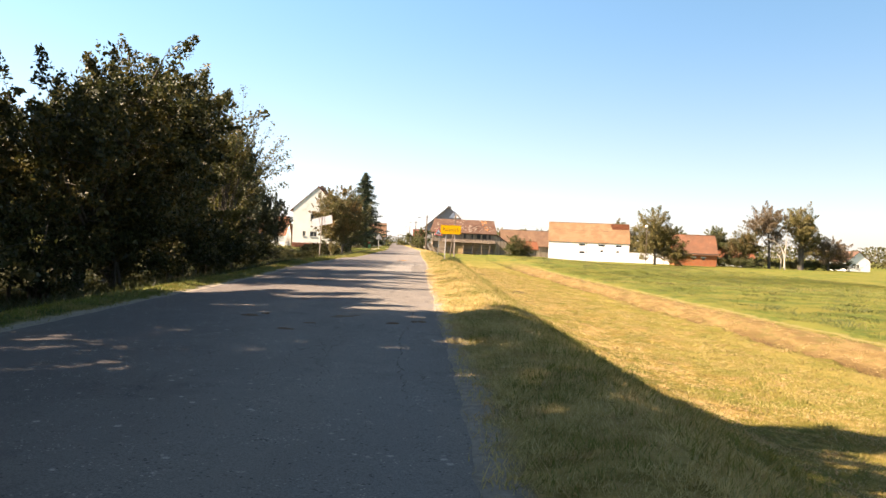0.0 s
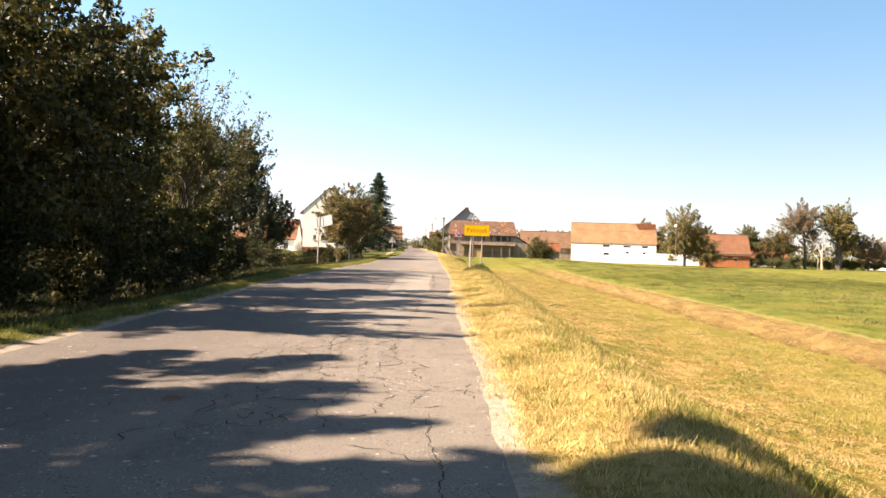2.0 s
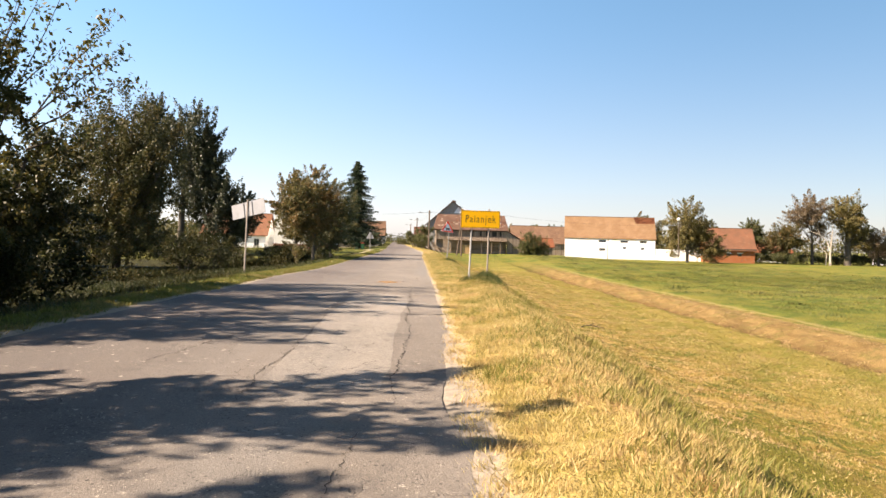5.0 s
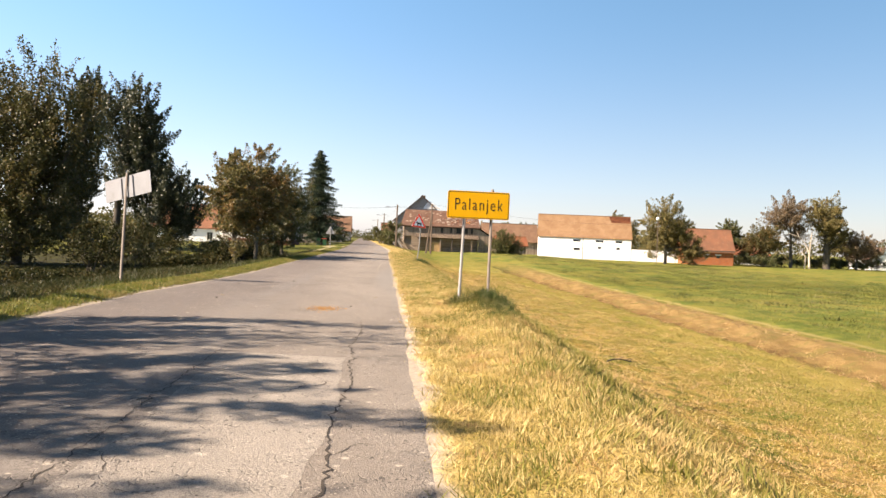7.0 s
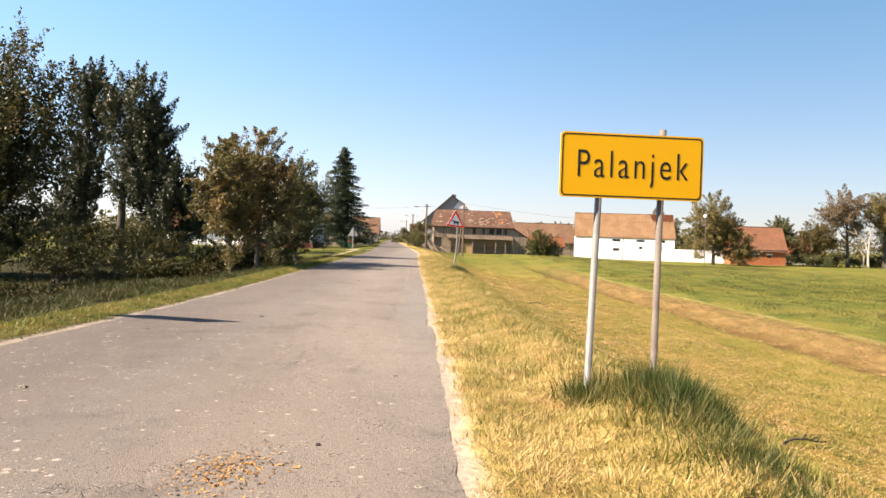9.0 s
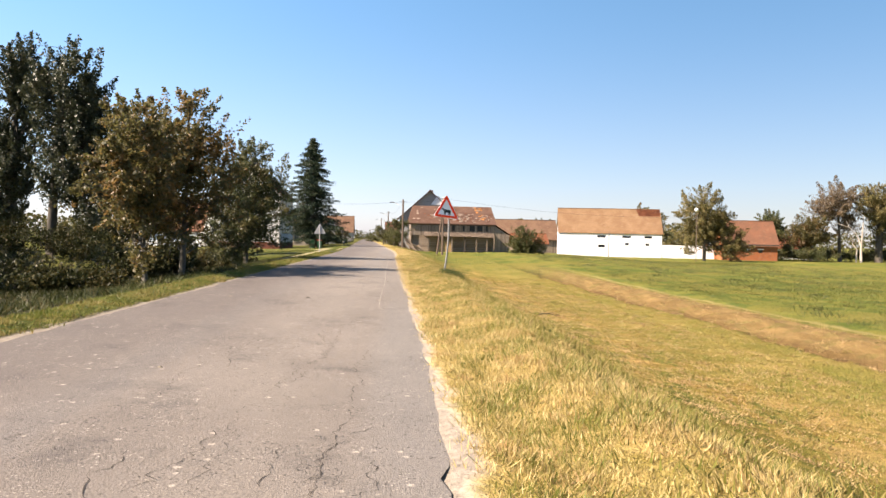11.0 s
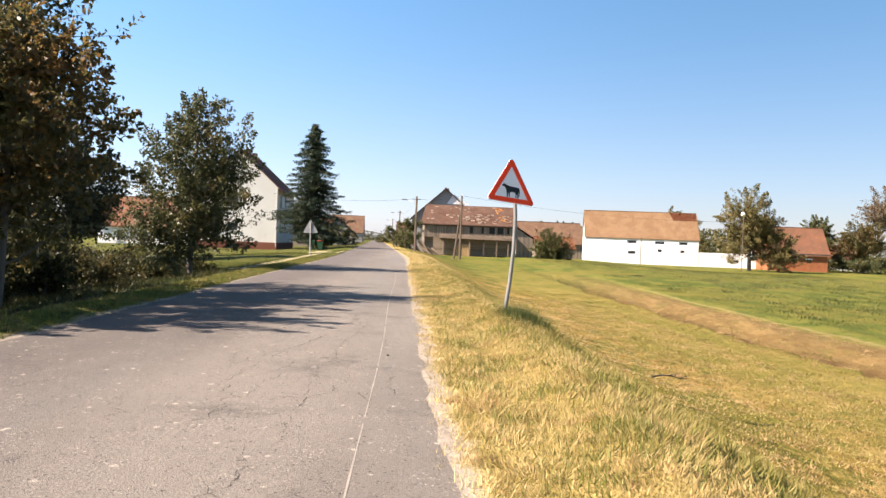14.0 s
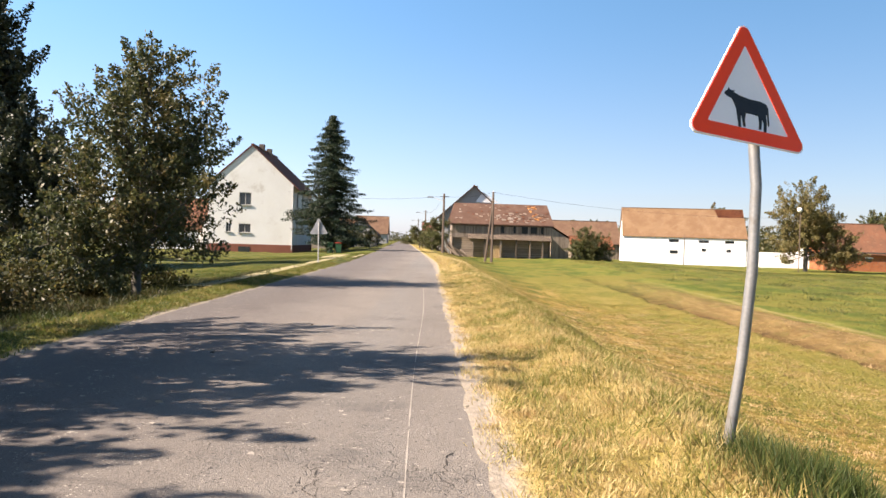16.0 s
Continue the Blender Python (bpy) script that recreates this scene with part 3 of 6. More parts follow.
def rounded(corners, r, steps=5):
    """An outline with rounded corners, anticlockwise."""
    out = []
    n = len(corners)
    for i in range(n):
        p, a, b = Vector(corners[i]), Vector(corners[i - 1]), Vector(corners[(i + 1) % n])
        da, db = (a - p).normalized(), (b - p).normalized()
        half = math.acos(max(-1, min(1, da.dot(db)))) / 2
        t = r / math.tan(half)
        mid = (da + db).normalized() * (r / math.sin(half))
        c = p + mid
        s, e = p + da * t - c, p + db * t - c
        for k in range(steps + 1):
            v = s.lerp(e, k / steps).normalized() * r
            out.append((c.x + v.x, c.y + v.y))
    return out


def holed_wall(w, h, t, holes):
    """A wall from x = 0 to w, z = 0 to h, y = 0 to t, with holes (x0, z0, x1, z1) right through it."""
    xs = sorted({0.0, w, *[v for o in holes for v in (o[0], o[2])]})
    zs = sorted({0.0, h, *[v for o in holes for v in (o[1], o[3])]})
    bm = bmesh.new()
    for i in range(len(xs) - 1):
        for j in range(len(zs) - 1):
            cx, cz = (xs[i] + xs[i + 1]) / 2, (zs[j] + zs[j + 1]) / 2
            if not any(o[0] < cx < o[2] and o[1] < cz < o[3] for o in holes):
                box(bm, (xs[i], 0, zs[j]), (xs[i + 1], t, zs[j + 1]))
    bmesh.ops.remove_doubles(bm, verts=bm.verts, dist=1e-5)
    bm.verts.index_update()
    seen = {}
    for f in list(bm.faces):
        seen.setdefault(tuple(sorted(v.index for v in f.verts)), []).append(f)
    bmesh.ops.delete(bm, geom=[f for fs in seen.values() if len(fs) > 1 for f in fs], context="FACES_ONLY")
    return bm


# ---- the lie of the land ----
def smooth(a, b, v):
    u = np.clip((np.asarray(v, float) - a) / (b - a), 0, 1)
    return u * u * (3 - 2 * u)


def axis_x(y):
    """The middle of the road: straight, then bending gently to the left."""
    y = np.asarray(y, float)
    return 0.25 - 0.033 * np.where(y > 95, np.maximum(y - 95, 0) - 12 * (1 - np.exp(-np.maximum(y - 95, 0) / 12)), 0)


def road_rise(y):
    """The road's low hump before the village."""
    return 0.13 * smooth(22, 35, y) * (1 - smooth(42, 53, y)) - 0.02 * smooth(50, 58, y)


def edge_left(y):
    return -2.45 + 0.42 * smooth(28, 42, y)


def edge_right(y):
    return 2.24 + 0.12 * smooth(28, 36, y) * (1 - 0.6 * smooth(55, 70, y))


def crest(y):
    """How far from the road's middle the bank drops away."""
    y = np.asarray(y, float)
    return 3.32 + 0.28 * smooth(28, 40, y) + 0.25 * np.exp(-((y - 44) / 2.5) ** 2) + 0.2 * np.exp(-((y - 69.5) / 2.0) ** 2) + 0.07 * np.sin(y * 0.8) + 0.05 * np.sin(y * 2.3 + 1) + 0.03 * np.sin(y * 5.1)


def meander(y):
    """How the field ditch wanders."""
    return 0.1 + 0.15 * np.sin(np.asarray(y, float) * 0.31) + 0.10 * np.sin(np.asarray(y, float) * 0.83 + 1)


def land(x, y):
    x, y = np.asarray(x, float), np.asarray(y, float)
    d = x - axis_x(y)
    village = smooth(90, 150, y)
    low = -2.05 + 0.8 * village * (1 - smooth(25, 50, d)) + 0.2 * smooth(100, 190, y)
    e = d - crest(y)
    hard = 0.12 * smooth(-0.8, -0.1, e) + np.interp(e, [0, 0.6, 1.2, 2.9, 4.4, 6.0, 7.5], [0, 0.10, 0.25, 0.73, 0.91, 0.98, 1.0]) * (low - 0.06)
    soft = (low + 0.08) * smooth(3.5, 10.2, d)
    right = -0.03 - 0.02 * smooth(2.6, 3.0, d) + hard * (1 - village) + soft * village
    right = right - 0.5 * (1 - village) * smooth(14.85, 15.5, d + meander(y) + 0.12 * np.sin(y * 1.9) + 0.08 * np.sin(y * 4.3)) * (1 - smooth(15.8, 18.6, d + 0.5 * meander(y))) + 0.12 * smooth(19.6, 20.3, d)
    right = right + (1 - village) * smooth(14.3, 15.0, d) * (1 - smooth(17.5, 19.0, d)) * (0.07 * np.sin(x * 3.1 + y * 1.3) * np.sin(y * 2.2 - x) + 0.05 * np.sin(x * 7.3 - y * 2.1) * np.sin(y * 5.7))
    lowl = -1.15 + 0.5 * smooth(92, 112, y)
    left = -0.03 + 0.05 * smooth(0.1, 0.6, edge_left(y) - d) - 0.06 * smooth(2.9, 3.6, -d) + (lowl + 0.04) * (0.45 * smooth(3.4, 5.6, -d) + 0.55 * smooth(5.5, 13, -d))
    z = np.where(d > 0, right, left) + road_rise(y) * (1 - smooth(4.0, 7.0, np.abs(d)))
    rough = (np.sin(x * 1.7 + y * 0.6) * np.sin(y * 1.1 - x * 0.4) + 0.6 * np.sin(x * 4.1 - y * 2.7) * np.sin(y * 3.3 + x)) * 0.03
    out = np.maximum(d - edge_right(y), edge_left(y) - d)
    ragged = (0.034 + 0.010 * np.sin(y * 5.3 + 2 * np.sin(y * 1.7)) * np.sin(y * 2.1 + x * 6)) * smooth(-0.2, 0.0, out) * (1 - smooth(0.5, 1.0, out))
    return z + rough * smooth(2.7, 4.5, np.abs(d)) - 0.05 * (1 - smooth(-0.5, -0.2, out)) + ragged


def ground_sheet():
    def steps(*runs):
        out = [runs[0][0]]
        for a, b, s in runs:
            k = max(1, round((b - a) / s))
            out += list(a + (b - a) * np.arange(1, k + 1) / k)
        return np.array(out)
    xs = steps((-3000, -300, 300), (-300, -60, 20), (-60, -16, 2), (-16, -7, 0.5), (-7, 2, 0.25), (2, 6.2, 0.1), (6.2, 9, 0.25), (9, 13.2, 0.35), (13.2, 19.0, 0.15), (19.0, 26, 0.35), (26, 60, 2), (60, 300, 20), (300, 3000, 300))
    ys = steps((-1500, -100, 200), (-100, -8, 6), (-8, 100, 0.4), (100, 170, 1.0), (170, 420, 6), (420, 4000, 220))
    gx, gy = np.meshgrid(xs, ys)
    gz = land(gx, gy)
    nx = len(xs)
    i, j = np.meshgrid(np.arange(len(ys) - 1), np.arange(nx - 1), indexing="ij")
    f = np.stack([i * nx + j, i * nx + j + 1, (i + 1) * nx + j + 1, (i + 1) * nx + j], -1).reshape(-1, 4)
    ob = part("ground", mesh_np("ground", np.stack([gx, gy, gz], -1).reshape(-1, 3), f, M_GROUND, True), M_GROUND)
    return tagged(ob, "dry mown grass field and green meadow beside the raised road", "ground", kind="structure")


def road_strip(name, y0, y1, d0, d1, lift, material, label, step=0.5, wavy=0.0, across=8, seed=1, kind="structure"):
    """A strip along the road between two distances from its middle, or from edge to edge."""
    rng = np.random.default_rng(seed)
    ys = np.linspace(y0, y1, max(2, int((y1 - y0) / step)))
    w0 = np.convolve(rng.normal(0, wavy, len(ys) + 4), np.ones(5) / 2.2, "valid") if wavy else 0
    w1 = np.convolve(rng.normal(0, wavy, len(ys) + 4), np.ones(5) / 2.2, "valid") if wavy else 0
    u = np.linspace(0, 1, across + 1)
    lo, hi = (edge_left(ys), edge_right(ys)) if d0 is None else (np.full(len(ys), d0), np.full(len(ys), d1))
    d = (lo + w0)[:, None] * (1 - u) + (hi + w1)[:, None] * u
    z = lift + 0.03 - 0.006 * d * d + 0.006 * np.sin(ys * 0.9)[:, None] * np.sin(d * 1.7) + road_rise(ys)[:, None]
    x = axis_x(ys)[:, None] + d
    v = np.stack([x, np.broadcast_to(ys[:, None], x.shape), np.broadcast_to(z, x.shape)], -1).reshape(-1, 3)
    k = across + 1
    i, j = np.meshgrid(np.arange(len(ys) - 1), np.arange(across), indexing="ij")
    f = np.stack([i * k + j, i * k + j + 1, (i + 1) * k + j + 1, (i + 1) * k + j], -1).reshape(-1, 4)
    return tagged(part(name, mesh_np(name, v, f, material, True), material), label, name.replace("_", " "), kind=kind)


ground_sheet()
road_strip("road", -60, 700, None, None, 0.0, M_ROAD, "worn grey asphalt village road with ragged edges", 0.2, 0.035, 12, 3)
road_strip("asphalt_patch", 28.4, 37.4, 0.72, 1.72, 0.001, M_PATCH, "paler worn strip of asphalt in the road", 0.3, 0.03, 4, 5)


def strip(points, widths, lift):
    """Corners and quads of a narrow strip that lies on the road along a line of points (x, y)."""
    p = np.asarray(points, float)
    d = np.gradient(p, axis=0)
    d /= np.linalg.norm(d, axis=1)[:, None] + 1e-9
    s = np.stack([-d[:, 1], d[:, 0]], -1) * np.asarray(widths)[:, None] / 2
    both = np.stack([p - s, p + s], 1).reshape(-1, 2)
    off = both[:, 0] - axis_x(both[:, 1])
    z = lift + 0.03 - 0.006 * off * off + 0.006 * np.sin(both[:, 1] * 0.9) * np.sin(off * 1.7) + road_rise(both[:, 1])
    i = np.arange(len(p) - 1) * 2
    return np.column_stack([both, z]), np.stack([i, i + 1, i + 3, i + 2], -1)


def crack(a, b, width, rng, wander=0.13, step=0.05):
    n = max(4, int(math.dist(a, b) / step))
    t = np.linspace(0, 1, n)
    walk_off = np.cumsum(rng.normal(0, 1, n))
    walk_off -= np.linspace(walk_off[0], walk_off[-1], n)
    side = np.array([b[1] - a[1], a[0] - b[0]]) / math.dist(a, b)
    p = np.outer(1 - t, a) + np.outer(t, b) + np.outer(walk_off / np.sqrt(n) * wander + rng.normal(0, 0.011, n), side)
    w = 0.42 * width * np.clip(rng.normal(1, 0.6, n), 0.1, 2.6) * np.minimum(1, 8 * np.minimum(t, 1 - t) + 0.15)
    return strip(p, w, 0.003)


rng = np.random.default_rng(4)
lines = [((2.05, 8.5), (2.0, 16.5), 0.016), ((1.2, 10.0), (1.7, 14.5), 0.01), ((2.05, 28.0), (1.95, 41.0), 0.024), ((0.95, 27.5), (0.75, 38.5), 0.016),
         ((-0.2, 29.0), (0.9, 33.6), 0.018), ((-0.9, 31.0), (0.5, 34.8), 0.014), ((0.6, 19.0), (2.2, 21.0), 0.018), ((-0.6, 19.4), (1.6, 20.0), 0.014), ((1.6, 18.6), (1.9, 27.5), 0.014), ((1.0, 19.2), (1.25, 23.5), 0.016),
         ((0.2, 20.6), (2.3, 21.8), 0.012), ((1.9, 48.0), (2.0, 54.0), 0.008), ((1.4, 51.0), (1.6, 56.0), 0.007), ((1.6, 62.0), (1.9, 69.0), 0.008), ((0.9, 63.5), (1.4, 67.0), 0.01), ((1.2, 44.5), (1.5, 49.0), 0.01)]
for _ in range(120):
    cx, cy = rng.uniform(-1.8, 2.4), rng.choice([rng.uniform(8, 24), rng.uniform(27, 37), rng.uniform(44, 75)])
    an, ln = rng.normal(1.4, 0.6), rng.uniform(0.2, 0.9)
    lines.append(((cx, cy), (cx + ln * math.cos(an), cy + ln * math.sin(an)), rng.uniform(0.005, 0.014)))
for _ in range(70):
    cx, cy = rng.uniform(0.5, 2.2), rng.uniform(44, 70)
    lines.append(((cx, cy), (cx + rng.normal(0.1, 0.12), cy + rng.uniform(0.5, 1.6)), rng.uniform(0.004, 0.010)))
for _ in range(30):
    cx, cy = rng.uniform(0.2, 2.45), rng.uniform(16.5, 22.5)
    an, ln = rng.choice([0.1, 1.5]) + rng.normal(0, 0.45), rng.uniform(0.2, 0.7)
    lines.append(((cx, cy), (cx + ln * math.cos(an), cy + ln * math.sin(an)), rng.uniform(0.012, 0.024)))
def crack_net(x0, x1, y0, y1, step, chance, width):
    """Cell edges of crazed asphalt, longer along the road than across."""
    nx, ny = int((x1 - x0) / step), int((y1 - y0) / (step * 2.4))
    p = [[(x0 + (i + 0.5 * (j % 2)) * step + rng.normal(0, 0.24 * step), y0 + j * step * 2.4 + rng.normal(0, 0.5 * step)) for i in range(nx)] for j in range(ny)]
    out = []
    for j in range(ny - 1):
        for i in range(nx - 1):
            middle = math.exp(-((i / nx - 0.5) / 0.34) ** 2 - ((j / ny - 0.5) / 0.42) ** 2)
            for q in (p[j][i + 1], p[j + 1][i]):
                if rng.uniform() < chance * (0.25 + 0.75 * middle) * (1.25 if q is p[j + 1][i] else 0.5):
                    out.append((p[j][i], q, width * rng.uniform(0.5, 1.5)))
    return out


lines += crack_net(0.3, 2.3, 15.4, 21.5, 0.19, 0.9, 0.021) + crack_net(-0.9, 0.9, 16.0, 19.5, 0.26, 0.5, 0.010)
lines += crack_net(0.7, 1.95, 28.5, 34.0, 0.26, 0.55, 0.010) + crack_net(-0.9, 0.6, 28.0, 33.0, 0.34, 0.3, 0.010) + crack_net(1.0, 2.3, 50.5, 55.5, 0.26, 0.5, 0.009) + crack_net(0.4, 2.2, 62.5, 69.0, 0.30, 0.45, 0.008) + crack_net(0.6, 2.2, 7.0, 13.0, 0.34, 0.4, 0.010)
cr_v, cr_f = joined([crack(a, b, w, rng) for a, b, w in lines])
tagged(part("road_cracks", mesh_np("road_cracks", cr_v, cr_f, M_CRACK), M_CRACK), "dark wandering cracks in the old asphalt", "crack", kind="stuff")
marks, my = [], 58.4
while my < 84:
    ml = rng.uniform(0.5, 2.4)
    my1 = min(84.5, my + ml)
    ms = np.linspace(my, my1, 8)
    marks.append(strip(np.stack([2.06 + 0.002 * (ms - 58) + 0.02 * np.sin(ms * 0.5), ms], -1), rng.uniform(0.005, 0.014, 8), 0.002))
    my = my1 + rng.uniform(0.03, 0.25)
v, f = joined(marks)
tagged(part("painted_line", mesh_np("painted_line", v, f, M_CHALK), M_CHALK), "faint broken pale line along the road edge", "painted line", kind="structure")
v, f = strip([(1.9, 57.9), (2.15, 58.25), (2.42, 58.7)], [0.012, 0.020, 0.008], 0.002)
tagged(part("painted_line", mesh_np("painted_line", v, f, M_CHALK), M_CHALK), "short pale scrape on the road", "painted line", kind="structure")


def lump(name, label, at, r, h, material, seed, group):
    """A flat uneven lump lying on the road."""
    g = np.random.default_rng(seed)
    a = np.linspace(0, 2 * np.pi, 14, endpoint=False)
    rr = r * (1 + 0.3 * np.sin(a * 2 + g.uniform(0, 6)) + 0.18 * np.sin(a * 5 + g.uniform(0, 6)) + g.normal(0, 0.14, 14))
    bm = bmesh.new()
    rows = []
    for s, z in ((1.0, 0.0), (0.8, h * 0.7), (0.4, h)):
        rows.append([bm.verts.new((rr[i] * s * math.cos(a[i]), rr[i] * s * 0.8 * math.sin(a[i]), z * g.uniform(0.7, 1.2))) for i in range(14)])
    for lo, hi in zip(rows, rows[1:]):
        for i in range(14):
            bm.faces.new((lo[i], lo[(i + 1) % 14], hi[(i + 1) % 14], hi[i]))
    bm.faces.new(rows[-1])
    bm.faces.new(rows[0][::-1])
    ob = part(name, bm, material)
    ob.location = (*at, 0.028 - 0.006 * (at[0] - 0.25) ** 2 + float(road_rise(at[1])))
    return tagged(ob, label, "dried dung" if material == M_DUNG else "stone", group)


for k, (x, y, r, hh) in enumerate([(-0.1, 13.6, 0.10, 0.03), (0.05, 13.9, 0.06, 0.025), (0.78, 13.0, 0.07, 0.012), (1.12, 14.0, 0.12, 0.012), (1.24, 14.15, 0.08, 0.012), (1.02, 13.85, 0.07, 0.012), (1.83, 13.36, 0.07, 0.03), (2.12, 13.7, 0.05, 0.03), (2.22, 13.75, 0.05, 0.035), (0.6, 12.3, 0.1, 0.012), (0.2, 16.6, 0.12, 0.012), (1.2, 22.5, 0.16, 0.01)]):
    lump("dung_clod", "dried brown dung clod on the road", (x, y), r, hh * 0.6, M_DUNG, 30 + k, "dung clods")
for k in range(24):
    g = np.random.default_rng(60 + k)
    lump("stone", "small pale stone on the asphalt", (g.uniform(-1.8, 2.5), g.uniform(42, 76)), g.uniform(0.015, 0.035), 0.015, M_GRAVEL if k % 3 else M_CRACK, 60 + k, "stones")
road_strip("gravel_path", 83.0, 113.0, -3.75, -3.2, 0.05, M_PATH, "narrow pale trodden footpath beside the road", 0.5, 0.05, 3, 8)
road_strip("driveway", 111.0, 121.0, -4.6, -2.2, 0.05, M_PATH, "pale gravel driveway apron joining the road", 0.5, 0.08, 5, 9)


# ---- trees and bushes ----
def leaves(centres, size, rng, droop=0.35, aspect=0.5, flat=0.0):
    """Corners and quads of one small pointed leaf at each centre."""
    n = len(centres)
    a = rng.normal(size=(n, 3))
    a[:, 2] -= droop
    a /= np.linalg.norm(a, axis=1)[:, None]
    b = rng.normal(size=(n, 3)) * np.array([1, 1, 1 - flat])
    b = np.cross(a, b)
    b /= np.linalg.norm(b, axis=1)[:, None] + 1e-9
    c = np.cross(a, b)
    s = (size * rng.uniform(0.6, 1.3, n))[:, None]
    base, tip = centres - a * s * 0.5, centres + a * s * 0.5
    mid = centres - a * s * 0.08 + c * s * 0.06
    v = np.stack([base, mid + b * s * aspect * 0.5, tip, mid - b * s * aspect * 0.5], 1).reshape(-1, 3)
    return v, np.arange(4 * n).reshape(n, 4)


def bend(start, way, length, rise, rng, n=5, wob=0.08):
    """A limb: points that start along way and curve upwards."""
    pts, p, d = [np.array(start, float)], np.array(start, float), np.array(way, float)
    for _ in range(n):
        d = d + np.array([0, 0, rise]) + rng.normal(0, wob, 3)
        d /= np.linalg.norm(d)
        p = p + d * length / n
        pts.append(p)
    return np.array(pts)


def tree(name, label, at, top, radius, first, leaf_mat, bark, seed, leaf=0.11, count=14000, limbs=26, stems=1, lean=(0, 0), spread=0.32, rise=0.12, bare=0.0, category="tree", group="", thick=1.0):
    """A tapered trunk with limbs and twigs, and a crown of many single leaves in uneven clumps."""
    rng = np.random.default_rng(seed)
    z0 = float(land(at[0], at[1])) - 0.08
    height = top - z0
    ob = thing(name, (at[0], at[1], z0), label, category, group)
    wood, spots, weight = [], [], []
    for s in range(stems):
        h = height * (1.0 if s == 0 else rng.uniform(0.62, 0.95))
        off = np.array([0, 0, 0]) if stems == 1 else np.array([*rng.normal(0, radius * 0.16, 2), 0])
        out = np.array([*rng.normal(0, 0.03 if stems == 1 else 0.13, 2), 0]) + np.array([lean[0], lean[1], 0]) / height
        k = 9
        tt = np.linspace(0, 1, k)
        line = off + tt[:, None] * np.array([0, 0, h * 0.93]) + (tt ** 1.3)[:, None] * out * h + np.cumsum(rng.normal(0, 0.018 * h / k * 2, (k, 3)) * np.array([1, 1, 0]), 0)
        r0 = (0.018 * height + 0.02) * thick * (1 if stems == 1 else 0.6)
        wood.append(tube(line, r0 * (1.25 * (1 - tt) ** 0.8 + 0.07), 8))
        n_l = max(4, limbs // stems)
        for i in range(n_l):
            u = (i + rng.uniform(0.2, 0.8)) / n_l
            t = first + (0.97 - first) * u
            p = np.array([np.interp(t, tt, line[:, c]) for c in range(3)])
            az = i * 2.399 + rng.uniform(-0.6, 0.6) + s * 1.3
            way = np.array([math.cos(az), math.sin(az), 0.45 + rng.uniform(-0.2, 0.2)])
            way /= np.linalg.norm(way)
            ln = 1.12 * radius * (1.0 - 0.65 * u * u) * rng.uniform(0.62, 1.2) * (1.0 if stems == 1 else 0.88)
            limb = bend(p, way, ln, rise, rng)
            rr = r0 * (0.42 * (1 - 0.6 * u)) * min(1.0, 0.35 + ln / 3)
            wood.append(tube(limb, np.linspace(rr, rr * 0.18, len(limb)), 5, False))
            spots.append(limb[2:])
            weight.append(np.full(len(limb) - 2, 0.6))
            for _ in range(6):
                q = limb[rng.integers(1, len(limb))]
                w2 = limb[-1] - limb[0]
                w2 = w2 / (np.linalg.norm(w2) + 1e-9) + rng.normal(0, 0.55, 3)
                w2 /= np.linalg.norm(w2)
                twig = bend(q, w2, ln * rng.uniform(0.25, 0.5), rise * 0.6, rng, 4)
                wood.append(tube(twig, np.linspace(rr * 0.3, rr * 0.08 + 0.002, len(twig)), 4, False))
                spots.append(twig[1:])
                weight.append(np.full(len(twig) - 1, rng.uniform(0.3, 1.3)))
    spots, weight = np.vstack(spots), np.concatenate(weight)
    rng2 = np.random.default_rng(seed + 500)
    ph = rng2.uniform(0, 6.28, 6)
    q = spots * 1.9 / max(0.6, radius / 2.6)
    lumpy = np.sin(q[:, 0] + ph[0]) * np.sin(q[:, 1] * 1.1 + ph[1]) + np.sin(q[:, 2] * 1.3 + ph[2]) * np.sin(q[:, 0] * 0.7 - q[:, 1] * 0.8 + ph[3]) + 0.5 * np.sin(q[:, 0] * 2.3 + q[:, 2] * 1.9 + ph[4])
    weight = weight * np.clip(0.95 + 0.8 * lumpy, 0.10, 1.6)
    if bare:
        weight = weight * (rng.uniform(0, 1, len(weight)) > bare)
    fit = height / (np.quantile(spots[:, 2], 0.995) + spread * 0.6)
    v, f = joined(wood)
    v[:, 2] *= fit
    spots[:, 2] *= fit
    part("trunk", mesh_np("trunk", v, f, bark, True), bark, ob)
    pick = rng.choice(len(spots), count, p=weight / weight.sum())
    ball = rng.normal(0, 1, (count, 3))
    ball *= (rng.uniform(0, 1, count) ** 0.45 / (np.linalg.norm(ball, axis=1) + 1e-9))[:, None]
    size = rng2.uniform(0.55, 1.25, len(spots))[pick] * spread
    c = spots[pick] + ball * size[:, None] * np.array([1, 1, 0.75])
    c[:, 2] = np.maximum(c[:, 2], 0.05)
    v, f = leaves(c, leaf, rng)
    part("crown", mesh_np("crown", v, f, leaf_mat), leaf_mat, ob)
    return ob


